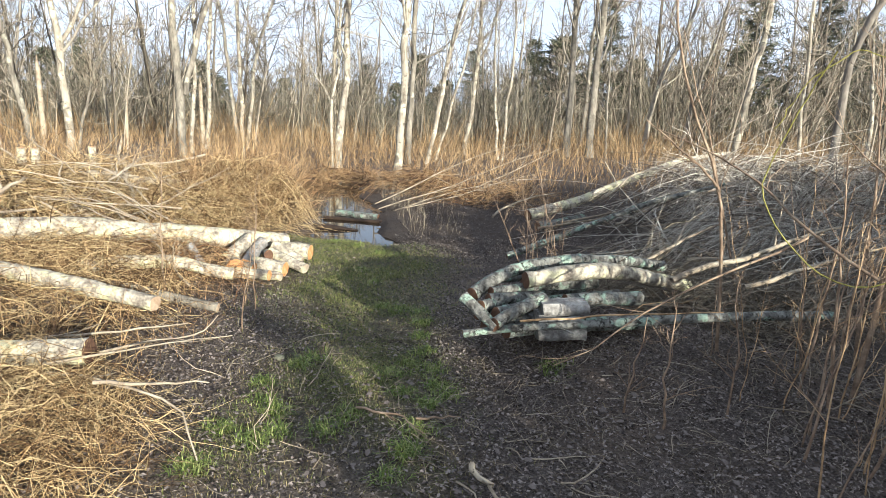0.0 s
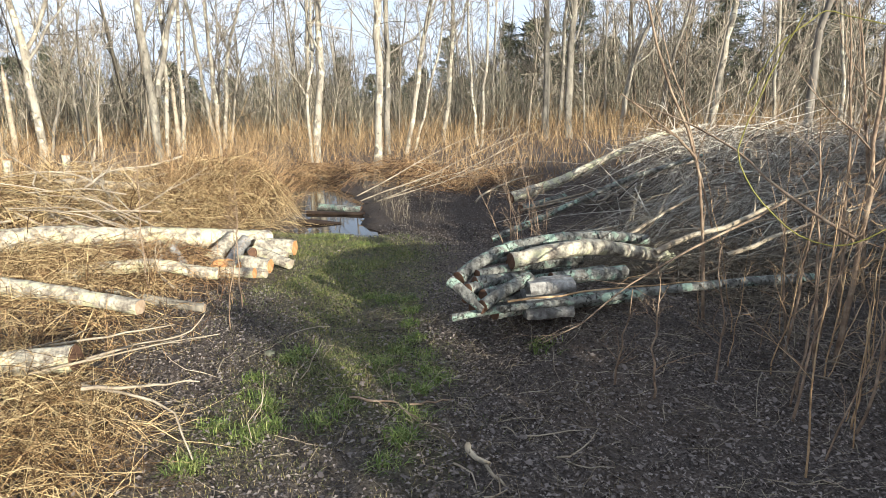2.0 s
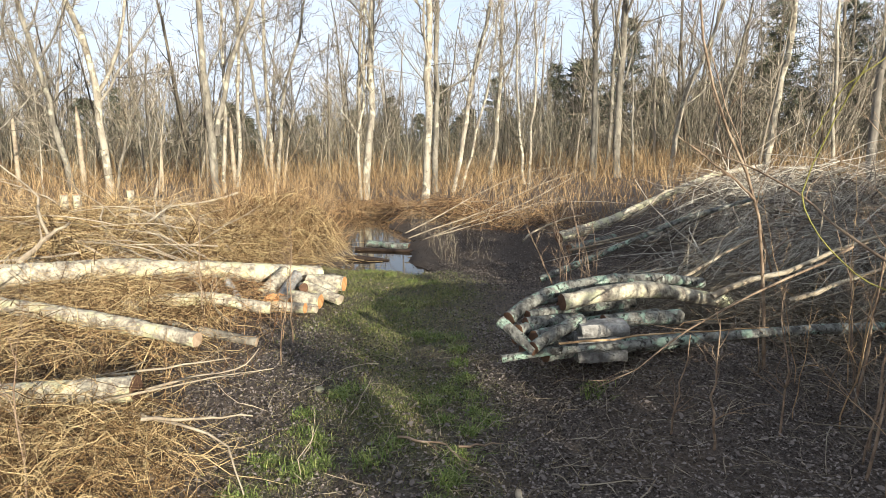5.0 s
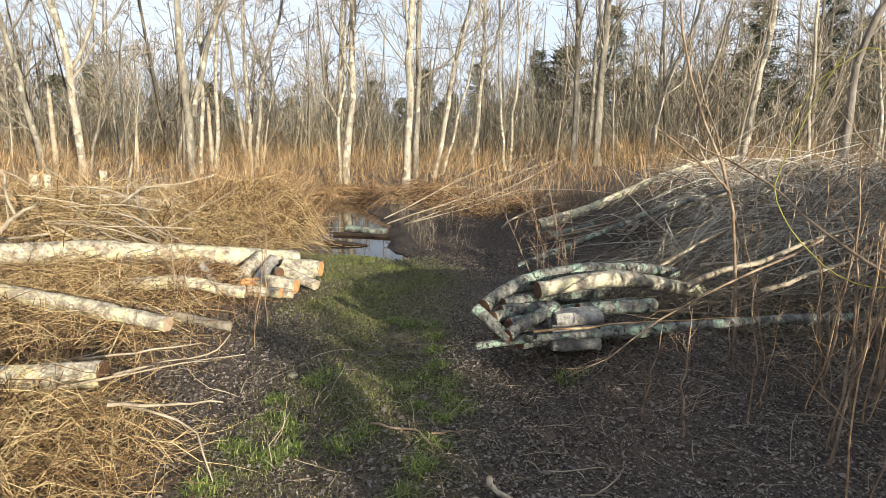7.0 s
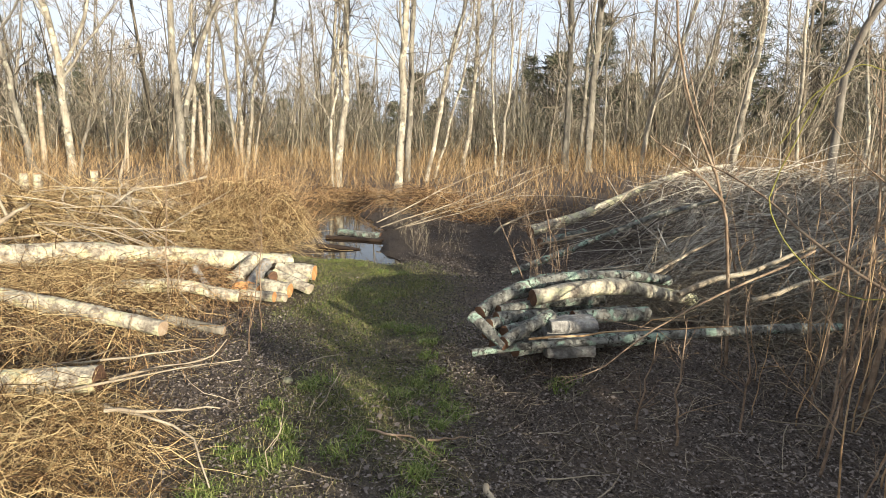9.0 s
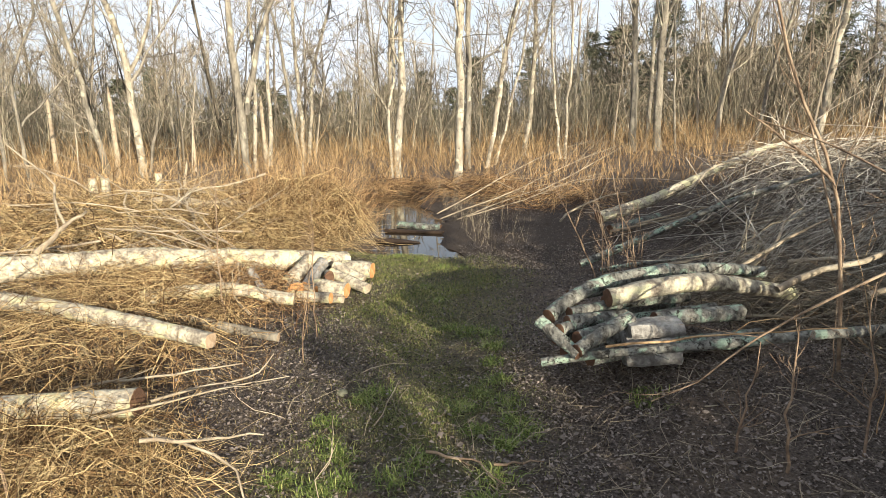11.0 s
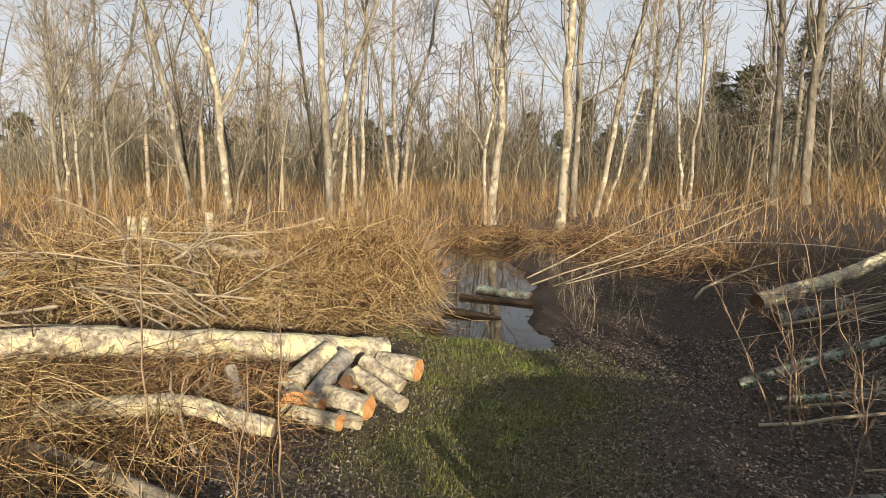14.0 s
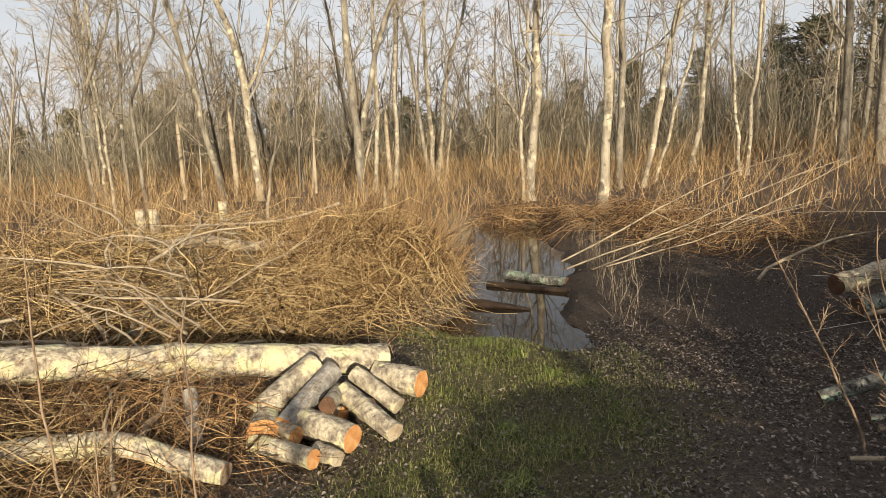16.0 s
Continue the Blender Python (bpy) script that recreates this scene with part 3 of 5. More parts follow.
woods("far_woods", 240, (-46, 40), (22, 48), 5.5, 11, "grey leafless woods behind the swamp", keep=lambda x, y: (np.hypot(x + 2, y) > 24) & ((np.abs(x + 1) > 3.0) | (y > 36)), twigs=(11, 6, 4))
woods("young_woods", 260, (-32, 26), (15, 40), 2.5, 6, "thin leafless young trees in the swamp", keep=lambda x, y: (np.hypot(x, y) > 18.5) & ((x < -4) | (x > 2) | (y > 24)), twigs=(9, 5, 2))
woods("deep_woods", 330, (-95, 90), (44, 80), 5, 9, "distant leafless woods", twigs=(7, 5, 0))


# unseen woods behind the path, and low evergreen scrub added beside it as shade
def scrub():
    root = tagged(new("shade_shrub"), "unseen dark evergreen shrub added beside the path for shade", "shrub", "evergreen scrub")
    n = 300
    a = rng.uniform(0, 2 * np.pi, n)
    way = np.stack([np.cos(a), np.sin(a), rng.uniform(0.2, 2.5, n)], 1)
    B = shoots(np.zeros((n, 3)), way, rng.uniform(1.0, 2.3, n), 5, 0.12, 0.1)
    tagged(part("bough", tubes("bough", [], DARK_BARK, 3, [(B, np.linspace(0.02, 0.005, 5)[None].repeat(n, 0))]), root), kind="stuff")
    i = np.repeat(np.arange(n), 13)
    u = rng.uniform(0.8, 4, len(i))
    k = np.minimum(u.astype(int), 3)
    f = (u - k)[:, None]
    c = B[i, k] * (1 - f) + B[i, k + 1] * f + rng.normal(0, 0.10, (len(i), 3))
    d1, d2 = unit(rng.normal(0, 1, c.shape)), unit(rng.normal(0, 1, c.shape))
    sz = rng.uniform(0.09, 0.19, (len(i), 1))
    V = np.stack([c - d2 * sz * 0.4, c + d1 * sz, c + d2 * sz * 0.4, c - d1 * sz], 1).reshape(-1, 3)
    tagged(part("foliage", raw_mesh("foliage", V, np.arange(len(V)).reshape(-1, 4), NEEDLE, False), root, "dark leaves"), kind="stuff")
    return root


def shade_woods():
    woods("woods_behind", 60, (-34, 0), (-40, -8), 7, 12, "leafless woods behind the path", twigs=(8, 5, 0))
    first = scrub()
    first.matrix_world = pose(5.9, -6.4, -0.15) @ Matrix.Scale(0.92, 4)
    # shrubs set out of view; their heights decide where the shadow edge falls
    for j, (x, y, s) in enumerate([(6.2, -7.6, 0.84), (5.3, -4.8, 0.8), (6.4, -5.4, 0.84), (5.1, -3.2, 1.3), (6.2, -3.6, 1.1), (5.2, -1.6, 0.82), (6.3, -1.9, 0.82), (5.6, 0.0, 0.95), (6.8, 0.0, 1.05),
                                   (6.2, 1.7, 1.2), (7.4, 1.6, 1.2), (7.2, 3.0, 1.05), (8.4, 3.4, 1.15), (6.6, 2.9, 1.15), (5.3, 2.4, 1.15), (7.3, 3.8, 1.1), (8.9, 4.9, 1.2), (10.3, 6.0, 1.3), (11.8, 7.2, 1.4)]):
        c = copy_thing(first, pose(x, y, float(land(x, y)), 0, 0, j * 51.0))
        c.scale = (s, s, s * 0.95)


shade_woods()


# ---- undergrowth ----
def stems(name, x, y, h, r, mat, label, category, lean=0.12, k=3, side=2, hair=False, fork=0):
    """Upright thin stems with side twigs, too many to count; hair: all of them thin strips."""
    n = len(x)
    base = np.stack([x, y, land(x, y) - 0.03], 1)
    way = np.stack([rng.normal(0, lean, n), rng.normal(0, lean, n), np.ones(n)], 1)
    P = shoots(base, way, h, k, 0.1 + 0.4 * max(0.0, lean - 0.3))
    R = r[:, None] * np.linspace(1, 0.4, k)[None]
    G, thin = ([], [(P, R)]) if hair else ([(P, R)], [])
    if side:
        thin.append(offshoots(P, R, side, 0.2, 0.95, 0.45, 0.65, 3, 0.18, 0.2, 0.75))
    if fork:
        thin.append(offshoots(*thin[-1], fork, 0.2, 0.95, 0.5, 0.7, 3, 0.2, 0.2, 0.8))
    return tagged(new(name, tubes(name, G, mat, 3, thin)), label, category, kind="stuff")


def undergrowth():
    n = 40000
    x, y = rng.uniform(-26, 22, n), 8.5 + 26 * rng.uniform(0, 1, n) ** 1.3
    mid = -1.2 - 0.26 * (y - 8)
    open_water = (np.abs(x - mid) < 0.85) & (y < 13.0)
    left = (x < -2.2) & (y > 9.2 + rng.normal(0, 0.6, n))
    right = (x > -0.5) & (y > 10.4 + rng.normal(0, 0.6, n))
    clump = 0.5 + 0.5 * np.sin(x * 1.1 + 2 * np.sin(y * 0.7)) * np.cos(y * 0.9 + np.sin(x * 0.6))
    ok = (left | right | (y > 15.5)) & ~open_water & (rng.uniform(0, 1, n) < 0.35 + 0.65 * clump)
    x, y, clump = x[ok], y[ok], clump[ok]
    near = np.clip((15 - y) / 4, 0, 1) * (x > -1)
    h = (0.35 + 0.80 * clump) * rng.uniform(0.3, 1.3, len(x)) * (1 - 0.4 * near) * np.where(rng.uniform(0, 1, len(x)) < 0.10, 1.7, 1.0)
    stems("undergrowth", x, y, h, rng.uniform(0.0016, 0.0048, len(x)) * (0.8 + y / 40), REED, "dense orange-brown dry stems of swamp shrubs", "undergrowth", 0.36, 4, 3, True)
    n = 8000
    a, d = rng.uniform(-1.05, 0.95, n), rng.uniform(24, 58, n)
    x, y = d * np.sin(a), d * np.cos(a)
    stems("far_thicket", x, y, rng.uniform(1.5, 5.2, n) * (0.75 + 0.25 * np.sin(a * 23)), rng.uniform(0.006, 0.015, n), THICKET, "dense brown-grey thicket at the edge of the woods", "woods", 0.28, 4, 5, True, 1)
    n = 1200
    y = rng.uniform(7.2, 12, n)
    side = rng.uniform(0, 1, n) < 0.15
    mid = -1.2 - 0.26 * (y - 8)
    x = np.where(side, mid + 0.75 + rng.exponential(0.35, n), mid - 0.75 - rng.exponential(0.35, n))
    stems("bank_stems", x, y, rng.uniform(0.15, 0.5, n), rng.uniform(0.0014, 0.003, n), TWIG_GREY, "thin grey-brown stems on the wet bank", "undergrowth", 0.2)
    n = 1700                                   # a dense rounded bush beside the water, and lower ones along the heap
    q = np.sqrt(rng.uniform(0, 1, n))
    a = rng.uniform(0, 2 * np.pi, n)
    x, y = -2.75 + 0.85 * q * np.cos(a), 7.95 + 0.95 * q * np.sin(a)
    stems("dry_bush", x, y, (1.05 * np.sqrt(np.maximum(1 - 0.85 * q * q, 0)) + 0.1) * rng.uniform(0.6, 1.1, n), rng.uniform(0.0018, 0.0042, n), TWIG_RED,
          "dense rounded bush of red-brown stems beside the water", "undergrowth", 0.5, 5, 3, fork=2)
    n = 3200
    x, y = rng.normal(-4.6, 1.5, n), rng.normal(8.2, 0.9, n)
    ok = (x < -2.4) & (y > 6.8)
    stems("dry_brush", x[ok], y[ok], rng.uniform(0.25, 0.85, ok.sum()), rng.uniform(0.0016, 0.0032, ok.sum()), REED, "dry tan stems standing in the brush", "undergrowth", 0.5, 4, 3, True, 1)
    n = 800
    x, y = rng.normal(-2.6, 0.8, n), rng.normal(3.2, 1.2, n)
    ok = x < -1.35
    stems("dry_brush", x[ok], y[ok], rng.uniform(0.2, 0.6, ok.sum()), rng.uniform(0.0012, 0.0025, ok.sum()), TWIG_RED, "dry brown stems standing among the logs", "undergrowth", 0.45, 4, 3)


undergrowth()


def tangle(name, cx, cy, sx, sy, top, n, length, r, mat, label, flat=0.35, aim=None, k=5, bend=0.38):
    """A heap of thin crossing twigs."""
    x, y = rng.normal(cx, sx, n), rng.normal(cy, sy, n)
    d = np.exp(-(((x - cx) / (1.5 * sx)) ** 2 + ((y - cy) / (1.5 * sy)) ** 2))
    z = land(x, y) + rng.uniform(0, 1, n) * top * d
    a = rng.uniform(0, 2 * np.pi, n) if aim is None else rng.normal(aim, 0.55, n)
    way = np.stack([np.cos(a), np.sin(a), rng.normal(0.1, flat, n)], 1)
    P = shoots(np.stack([x, y, z], 1), way, length * rng.uniform(0.4, 1.5, n), k, bend, -0.35)
    P[:, :, 2] = np.maximum(P[:, :, 2], land(P[:, :, 0], P[:, :, 1]) + 0.005)
    rr = r * rng.uniform(0.4, 1.2, n) * np.where(rng.uniform(0, 1, n) < 0.08, 2.2, 1.0)
    G = [(P, rr[:, None] * np.linspace(1, 0.4, k)[None])]
    Q = offshoots(P, G[0][1], 1, 0.3, 0.95, 0.4, 0.9, 3, 0.25, 0.1, 0.7)
    return tagged(new(name, tubes(name, G, mat, 3, [Q])), label, "brush", kind="stuff")


def heap(name, cx, cy, rx, ry, top, n, length, r, mat, label, aim=None, spread=0.5, arch=0.3, k=5, bend=0.3, side=2):
    """A domed heap of thin arching twigs, each with finer side twigs: many thin ones, a few thick."""
    q, b = np.sqrt(rng.uniform(0, 1, n)) * rng.uniform(0.5, 1, n) ** 0.4, rng.uniform(0, 2 * np.pi, n)
    x, y = cx + rx * q * np.cos(b), cy + ry * q * np.sin(b)
    z = land(x, y) + top * (1 - q * q) ** 0.7 * rng.uniform(0, 1, n) ** 0.6
    a = rng.uniform(0, 2 * np.pi, n) if aim is None else rng.normal(aim, spread, n) + np.pi * (rng.uniform(0, 1, n) < 0.25)
    way = np.stack([np.cos(a), np.sin(a), rng.normal(arch, 0.6, n)], 1)
    P = shoots(np.stack([x, y, z], 1), way, length * rng.uniform(0.35, 1.4, n), k, bend, -1.1 * arch)
    over = np.hypot((P[:, :, 0] - cx) / rx, (P[:, :, 1] - cy) / ry)
    lid = land(P[:, :, 0], P[:, :, 1]) + top * np.clip(1.15 - over ** 2, 0.04, 1) ** 0.7
    P[:, :, 2] = np.where(P[:, :, 2] > lid, lid + np.where(rng.uniform(0, 1, n) < 0.2, 0.8, 0.25)[:, None] * (P[:, :, 2] - lid), P[:, :, 2])
    P[:, :, 2] = np.maximum(P[:, :, 2], land(P[:, :, 0], P[:, :, 1]) + 0.005)
    rr = r * np.exp(rng.normal(-0.25, 0.4, n)) * np.where(rng.uniform(0, 1, n) < 0.04, 2.2, 1.0)
    R = rr[:, None] * np.linspace(1, 0.35, k)[None]
    Q = offshoots(P, R, side, 0.2, 0.97, 0.42, 0.8, 4, 0.2, -0.1, 0.65)
    return tagged(new(name, tubes(name, [(P, R)], mat, 3, [Q])), label, "brush", kind="stuff")


heap("brush_pile", -3.2, 6.75, 1.25, 0.95, 0.52, 2200, 0.8, 0.0034, TWIG_TAN, "heap of sunlit dry tan brush beyond the big log")
heap("brush_pile", -4.9, 6.3, 1.7, 1.5, 0.66, 2600, 1.0, 0.0040, TWIG_TAN, "heap of sunlit dry tan brush")
heap("brush_pile", -2.55, 7.6, 0.85, 0.95, 0.85, 1500, 0.6, 0.0032, TWIG_TAN, "tan brush beside the water", arch=0.5)
heap("brush_pile", -4.7, 8.8, 2.6, 1.3, 0.55, 1800, 1.0, 0.0045, TWIG_TAN, "heap of dry brush in front of the reeds")
heap("brush_pile", -2.75, 3.3, 1.15, 1.5, 0.40, 2400, 0.55, 0.0024, TWIG_TAN, "dry tan brush among the felled logs")
heap("brush_pile", -2.6, 4.75, 1.0, 0.75, 0.30, 1500, 0.5, 0.0026, TWIG_RED, "red-brown brush under the big log")
heap("brush_pile", -1.75, 1.7, 0.72, 0.72, 0.44, 2600, 0.42, 0.0019, TWIG_TAN, "clump of dry arching stems beside the path", arch=0.5, bend=0.42)
heap("brush_pile", -3.1, 1.7, 1.2, 1.1, 0.55, 1400, 0.7, 0.0028, TWIG_TAN, "dry brush beside the path")
heap("brush_pile", 3.5, 5.6, 1.7, 1.1, 0.65, 1800, 1.1, 0.0040, TWIG_PALE_LIT, "heap of grey felled brush", 0.5, 0.4, 0.25, 5, 0.14)
heap("brush_pile", 4.6, 8.1, 2.4, 1.5, 0.95, 1500, 1.6, 0.0058, TWIG_PALE_LIT, "large heap of grey felled treetops", 0.5, 0.4, 0.25, 5, 0.13)
heap("brush_pile", 6.6, 7.0, 2.0, 1.8, 1.1, 1100, 1.6, 0.0058, TWIG_PALE_LIT, "large heap of grey felled treetops", 0.6, 0.5, 0.25, 5, 0.13)
heap("brush_pile", 2.6, 2.9, 0.8, 0.9, 0.25, 160, 0.5, 0.0026, TWIG_GREY, "grey-brown brush under the saplings")
heap("brush_pile", 2.4, 4.5, 1.3, 0.8, 0.40, 1000, 0.8, 0.0028, TWIG_GREY, "thin grey brush behind the log stack", 0.4, 0.6)
heap("brush_pile", -2.4, 13.3, 1.2, 0.8, 0.35, 600, 0.8, 0.004, TWIG_RED, "dark brown brush at the far end of the water")
heap("brush_pile", -0.5, 12.2, 1.1, 1.2, 0.35, 600, 0.9, 0.0045, TWIG_RED, "brown brush on the bank", arch=0.5)
heap("brush_pile", 0.9, 10.7, 1.4, 1.2, 0.25, 500, 0.8, 0.003, TWIG_RED, "brown brush under the fallen poles", 0.7)


# ---- logs ----
def log(name, keys, r0, r1, bark, label, category="log", group="", ends=(CUT, CUT), sides=14, stubs=0, lumps=0.06):
    """A felled log: bark with lumps and sawn ends."""
    keys = np.array(keys, float)
    base = keys[0].copy()
    length = np.linalg.norm(np.diff(keys, axis=0), axis=1).sum()
    k = max(6, int(length / 0.09))
    P = line_through(keys - base, k, 0.0015)
    R = np.linspace(r0, r1, k) * (1 + lumps * np.sin(np.linspace(0, length * 5, k) + rng.uniform(0, 6)) * rng.uniform(0.3, 1, k))
    root = tagged(new(name), label, category, group)
    root.location = base
    v, q = tube_arrays(P[None], R[None], sides)
    v = v + unit(v - np.repeat(P, sides, 0)) * rng.normal(0, r0 * 0.055, (len(v), 1))
    part("bark", raw_mesh("bark", v, q, bark), root)
    for e, m in ((0, ends[0]), (-1, ends[1])):
        if m is None:
            continue
        ring = v[:sides] if e == 0 else v[-sides:]
        c = ring.mean(0)
        out = unit(P[0] - P[1]) if e == 0 else unit(P[-1] - P[-2])
        rim = c + (ring - c) * 0.93 + out * 0.002
        mid = c + (ring - c) * 0.45 + out * 0.004
        vv = np.concatenate([ring, rim, mid, [c + out * 0.003]])
        s = np.arange(sides)
        n = (s + 1) % sides
        ff = [(a, b, b + sides, a + sides) for a, b in zip(s, n)] + [(a + sides, b + sides, b + 2 * sides, a + 2 * sides) for a, b in zip(s, n)] + \
             [(a + 2 * sides, b + 2 * sides, 3 * sides) for a, b in zip(s, n)]
        me = bpy.data.meshes.new("cut_end")
        me.from_pydata(vv.tolist(), [], [tuple(int(i) for i in f) for f in ff])
        me.materials.append(m)
        part("cut_end", me, root, "sawn end grain")
    if stubs:
        Q, QR = offshoots(P[None], R[None], stubs, 0.1, 0.95, 0.05, 1.3, 4, 0.1, 0.2, 0.35)
        for j in range(stubs):
            part("branch_stub", tubes("branch_stub", [(Q[j:j + 1], QR[j:j + 1])], bark, 6), root)
    return root


LEFT = "felled logs beside the path"
log("log", [(-1.58, 5.93, 0.16), (-2.3, 5.3, 0.31), (-3.0, 4.66, 0.46), (-3.7, 4.03, 0.52), (-4.7, 3.15, 0.5)], 0.092, 0.105, LOG_BARK, "long thick pale felled log lying on brush", group=LEFT, ends=(CUT_GREY, CUT_GREY), stubs=2)
log("log", [(-1.55, 2.93, 0.41), (-2.1, 3.08, 0.45), (-2.7, 3.24, 0.48), (-3.3, 3.4, 0.48), (-4.3, 3.65, 0.45)], 0.048, 0.06, LOG_BARK, "lichened pale log propped on brush", group=LEFT, ends=(CUT_GREY, CUT_GREY), stubs=3)
log("log", [(-1.64, 4.50, 0.17), (-1.89, 4.46, 0.21), (-2.03, 4.45, 0.26), (-2.2, 4.40, 0.28), (-2.45, 4.22, 0.29), (-2.7, 4.05, 0.29)], 0.052, 0.058, LOG_BARK, "bent pale log lying on brush", group=LEFT, ends=(CUT_GREY, CUT_GREY), stubs=1)
log("log", [(-1.47, 2.12, 0.44), (-2.1, 2.08, 0.40), (-2.8, 2.05, 0.38)], 0.06, 0.068, LOG_BARK, "short pale log half buried in brush", group=LEFT, ends=(CUT_DARK, CUT_DARK), stubs=2)
log("log", [(-1.52, 3.82, 0.10), (-1.85, 3.82, 0.15), (-2.2, 3.84, 0.20), (-2.6, 3.86, 0.23)], 0.036, 0.04, GREY_BARK, "weathered log on the leaf litter", group=LEFT, ends=(CUT_GREY, CUT_GREY))
log("log", [(-2.9, 8.84, 0.34), (-3.5, 8.2, 0.42), (-4.05, 7.64, 0.5), (-4.27, 7.55, 0.58), (-4.7, 7.18, 0.56)], 0.045, 0.065, BRANCH, "long dead trunk lying across the brush", group=LEFT, ends=(CUT_DARK, None), stubs=4)

PILE = "sawn bolts piled at the end of the big log"
BOLTS = (((-1.27, 5.75, 0.10), (-1.58, 5.80, 0.11), 0.085, CUT, CUT), ((-1.35, 5.06, 0.09), (-1.70, 5.12, 0.11), 0.070, CUT, CUT), ((-1.44, 4.85, 0.08), (-1.82, 4.90, 0.08), 0.045, CUT, CUT),
         ((-1.36, 4.93, 0.05), (-1.50, 4.97, 0.05), 0.04, LOG_BARK, CUT), ((-1.20, 5.22, 0.06), (-1.60, 5.42, 0.15), 0.055, LOG_BARK, CUT), ((-1.30, 5.49, 0.07), (-1.61, 5.57, 0.20), 0.05, LOG_BARK, CUT),
         ((-1.70, 5.48, 0.24), (-1.72, 5.02, 0.12), 0.06, CUT, CUT), ((-1.80, 5.46, 0.28), (-1.92, 5.06, 0.12), 0.075, CUT_DARK, CUT_DARK), ((-1.53, 5.14, 0.20), (-1.66, 5.46, 0.14), 0.042, CUT_DARK, CUT_DARK),
         ((-1.44, 5.40, 0.07), (-1.72, 5.52, 0.08), 0.06, CUT, CUT), ((-1.78, 4.93, 0.11), (-1.95, 5.22, 0.10), 0.08, CUT, CUT), ((-1.94, 4.66, 0.14), (-2.18, 4.90, 0.30), 0.035, CUT_DARK, CUT_DARK),
         ((-1.62, 4.98, 0.10), (-1.88, 5.05, 0.12), 0.045, CUT, CUT), ((-1.55, 5.30, 0.06), (-1.8, 5.32, 0.06), 0.055, CUT, CUT))
for j, (a, b, r, m0, m1) in enumerate(BOLTS):
    dark = j in (6, 11)                       # two pieces have lost their pale outer bark
    log("bolt", [a, b], r, r * rng.uniform(0.86, 1.12), SPLIT if dark else LOG_BARK, "short grey sawn bolt without its pale bark" if dark else "short sawn bolt of pale-barked wood on the grass",
        "log", PILE, ends=(m0 if m0 is not LOG_BARK else BRANCH, m1), lumps=0.09, stubs=1 if j % 3 == 0 else 0)

RIGHT = "felled logs stacked beside the path"
DK = (CUT_DARK, CUT_DARK)
log("log", [(0.69, 3.39, 0.56), (0.94, 3.50, 0.59), (1.16, 3.63, 0.59), (1.40, 3.80, 0.56), (1.74, 4.02, 0.46), (2.1, 4.25, 0.36)], 0.058, 0.05, LOG_BARK, "pale felled log lying across the stack", group=RIGHT, ends=DK, stubs=2)
log("log", [(0.34, 3.28, 0.48), (0.46, 3.41, 0.54), (0.60, 3.54, 0.58), (0.77, 3.71, 0.59), (1.06, 3.88, 0.60), (1.54, 4.12, 0.57), (1.9, 4.3, 0.5)], 0.045, 0.042, GREEN_BARK, "curved grey-green lichened log on the stack", group=RIGHT, ends=DK)
log("log", [(0.51, 3.91, 0.42), (1.01, 4.11, 0.44), (1.5, 4.3, 0.4)], 0.036, 0.036, GREEN_BARK, "straight grey log lying behind the stack", group=RIGHT, ends=DK)
log("log", [(0.29, 3.02, 0.30), (0.56, 3.00, 0.36), (1.09, 3.10, 0.38), (1.64, 3.19, 0.42), (2.34, 3.35, 0.43), (2.8, 3.5, 0.4)], 0.022, 0.034, GREEN_BARK, "long thin lichened log in front of the stack", group=RIGHT, ends=DK, stubs=2)
log("log", [(0.28, 3.11, 0.51), (0.38, 3.02, 0.44), (0.48, 2.94, 0.38)], 0.035, 0.034, GREEN_BARK, "short lichened log leaning on the stack", group=RIGHT, ends=(BRANCH, CUT_DARK))
log("log", [(0.47, 2.93, 0.41), (0.64, 3.07, 0.48), (0.79, 3.23, 0.49)], 0.036, 0.04, GREEN_BARK, "short lichened log leaning on the stack", group=RIGHT, ends=(CUT_DARK, CUT))
for a, b, r in (((0.39, 3.12, 0.45), (0.70, 3.47, 0.42), 0.037), ((0.48, 3.06, 0.43), (0.75, 3.40, 0.40), 0.036), ((0.46, 3.31, 0.49), (0.78, 3.55, 0.48), 0.032), ((0.44, 3.21, 0.47), (0.80, 3.45, 0.44), 0.036),
                ((0.42, 3.10, 0.33), (0.85, 3.42, 0.31), 0.045), ((0.55, 3.05, 0.32), (0.95, 3.32, 0.30), 0.045), ((0.38, 3.25, 0.36), (0.85, 3.62, 0.36), 0.045),
                ((0.70, 3.60, 0.47), (1.25, 3.80, 0.47), 0.045), ((0.75, 3.50, 0.36), (1.4, 3.70, 0.40), 0.05), ((0.95, 3.35, 0.45), (1.5, 3.55, 0.44), 0.045),
                ((0.6, 3.7, 0.36), (1.2, 3.95, 0.36), 0.05), ((0.95, 3.3, 0.3), (1.6, 3.5, 0.3), 0.05)):
    log("bolt", [a, b], r, r * 1.05, GREEN_BARK, "lichened sawn bolt in the stack with brown end", "log", RIGHT, ends=DK, lumps=0.05)
log("log", [(1.24, 7.8, 0.30), (2.0, 8.35, 0.45), (3.1, 9.2, 0.8), (4.0, 9.9, 1.06), (5.0, 10.4, 1.2)], 0.08, 0.025, LOG_BARK, "pale felled trunk with its top on the heap", group=RIGHT, ends=DK, stubs=5)
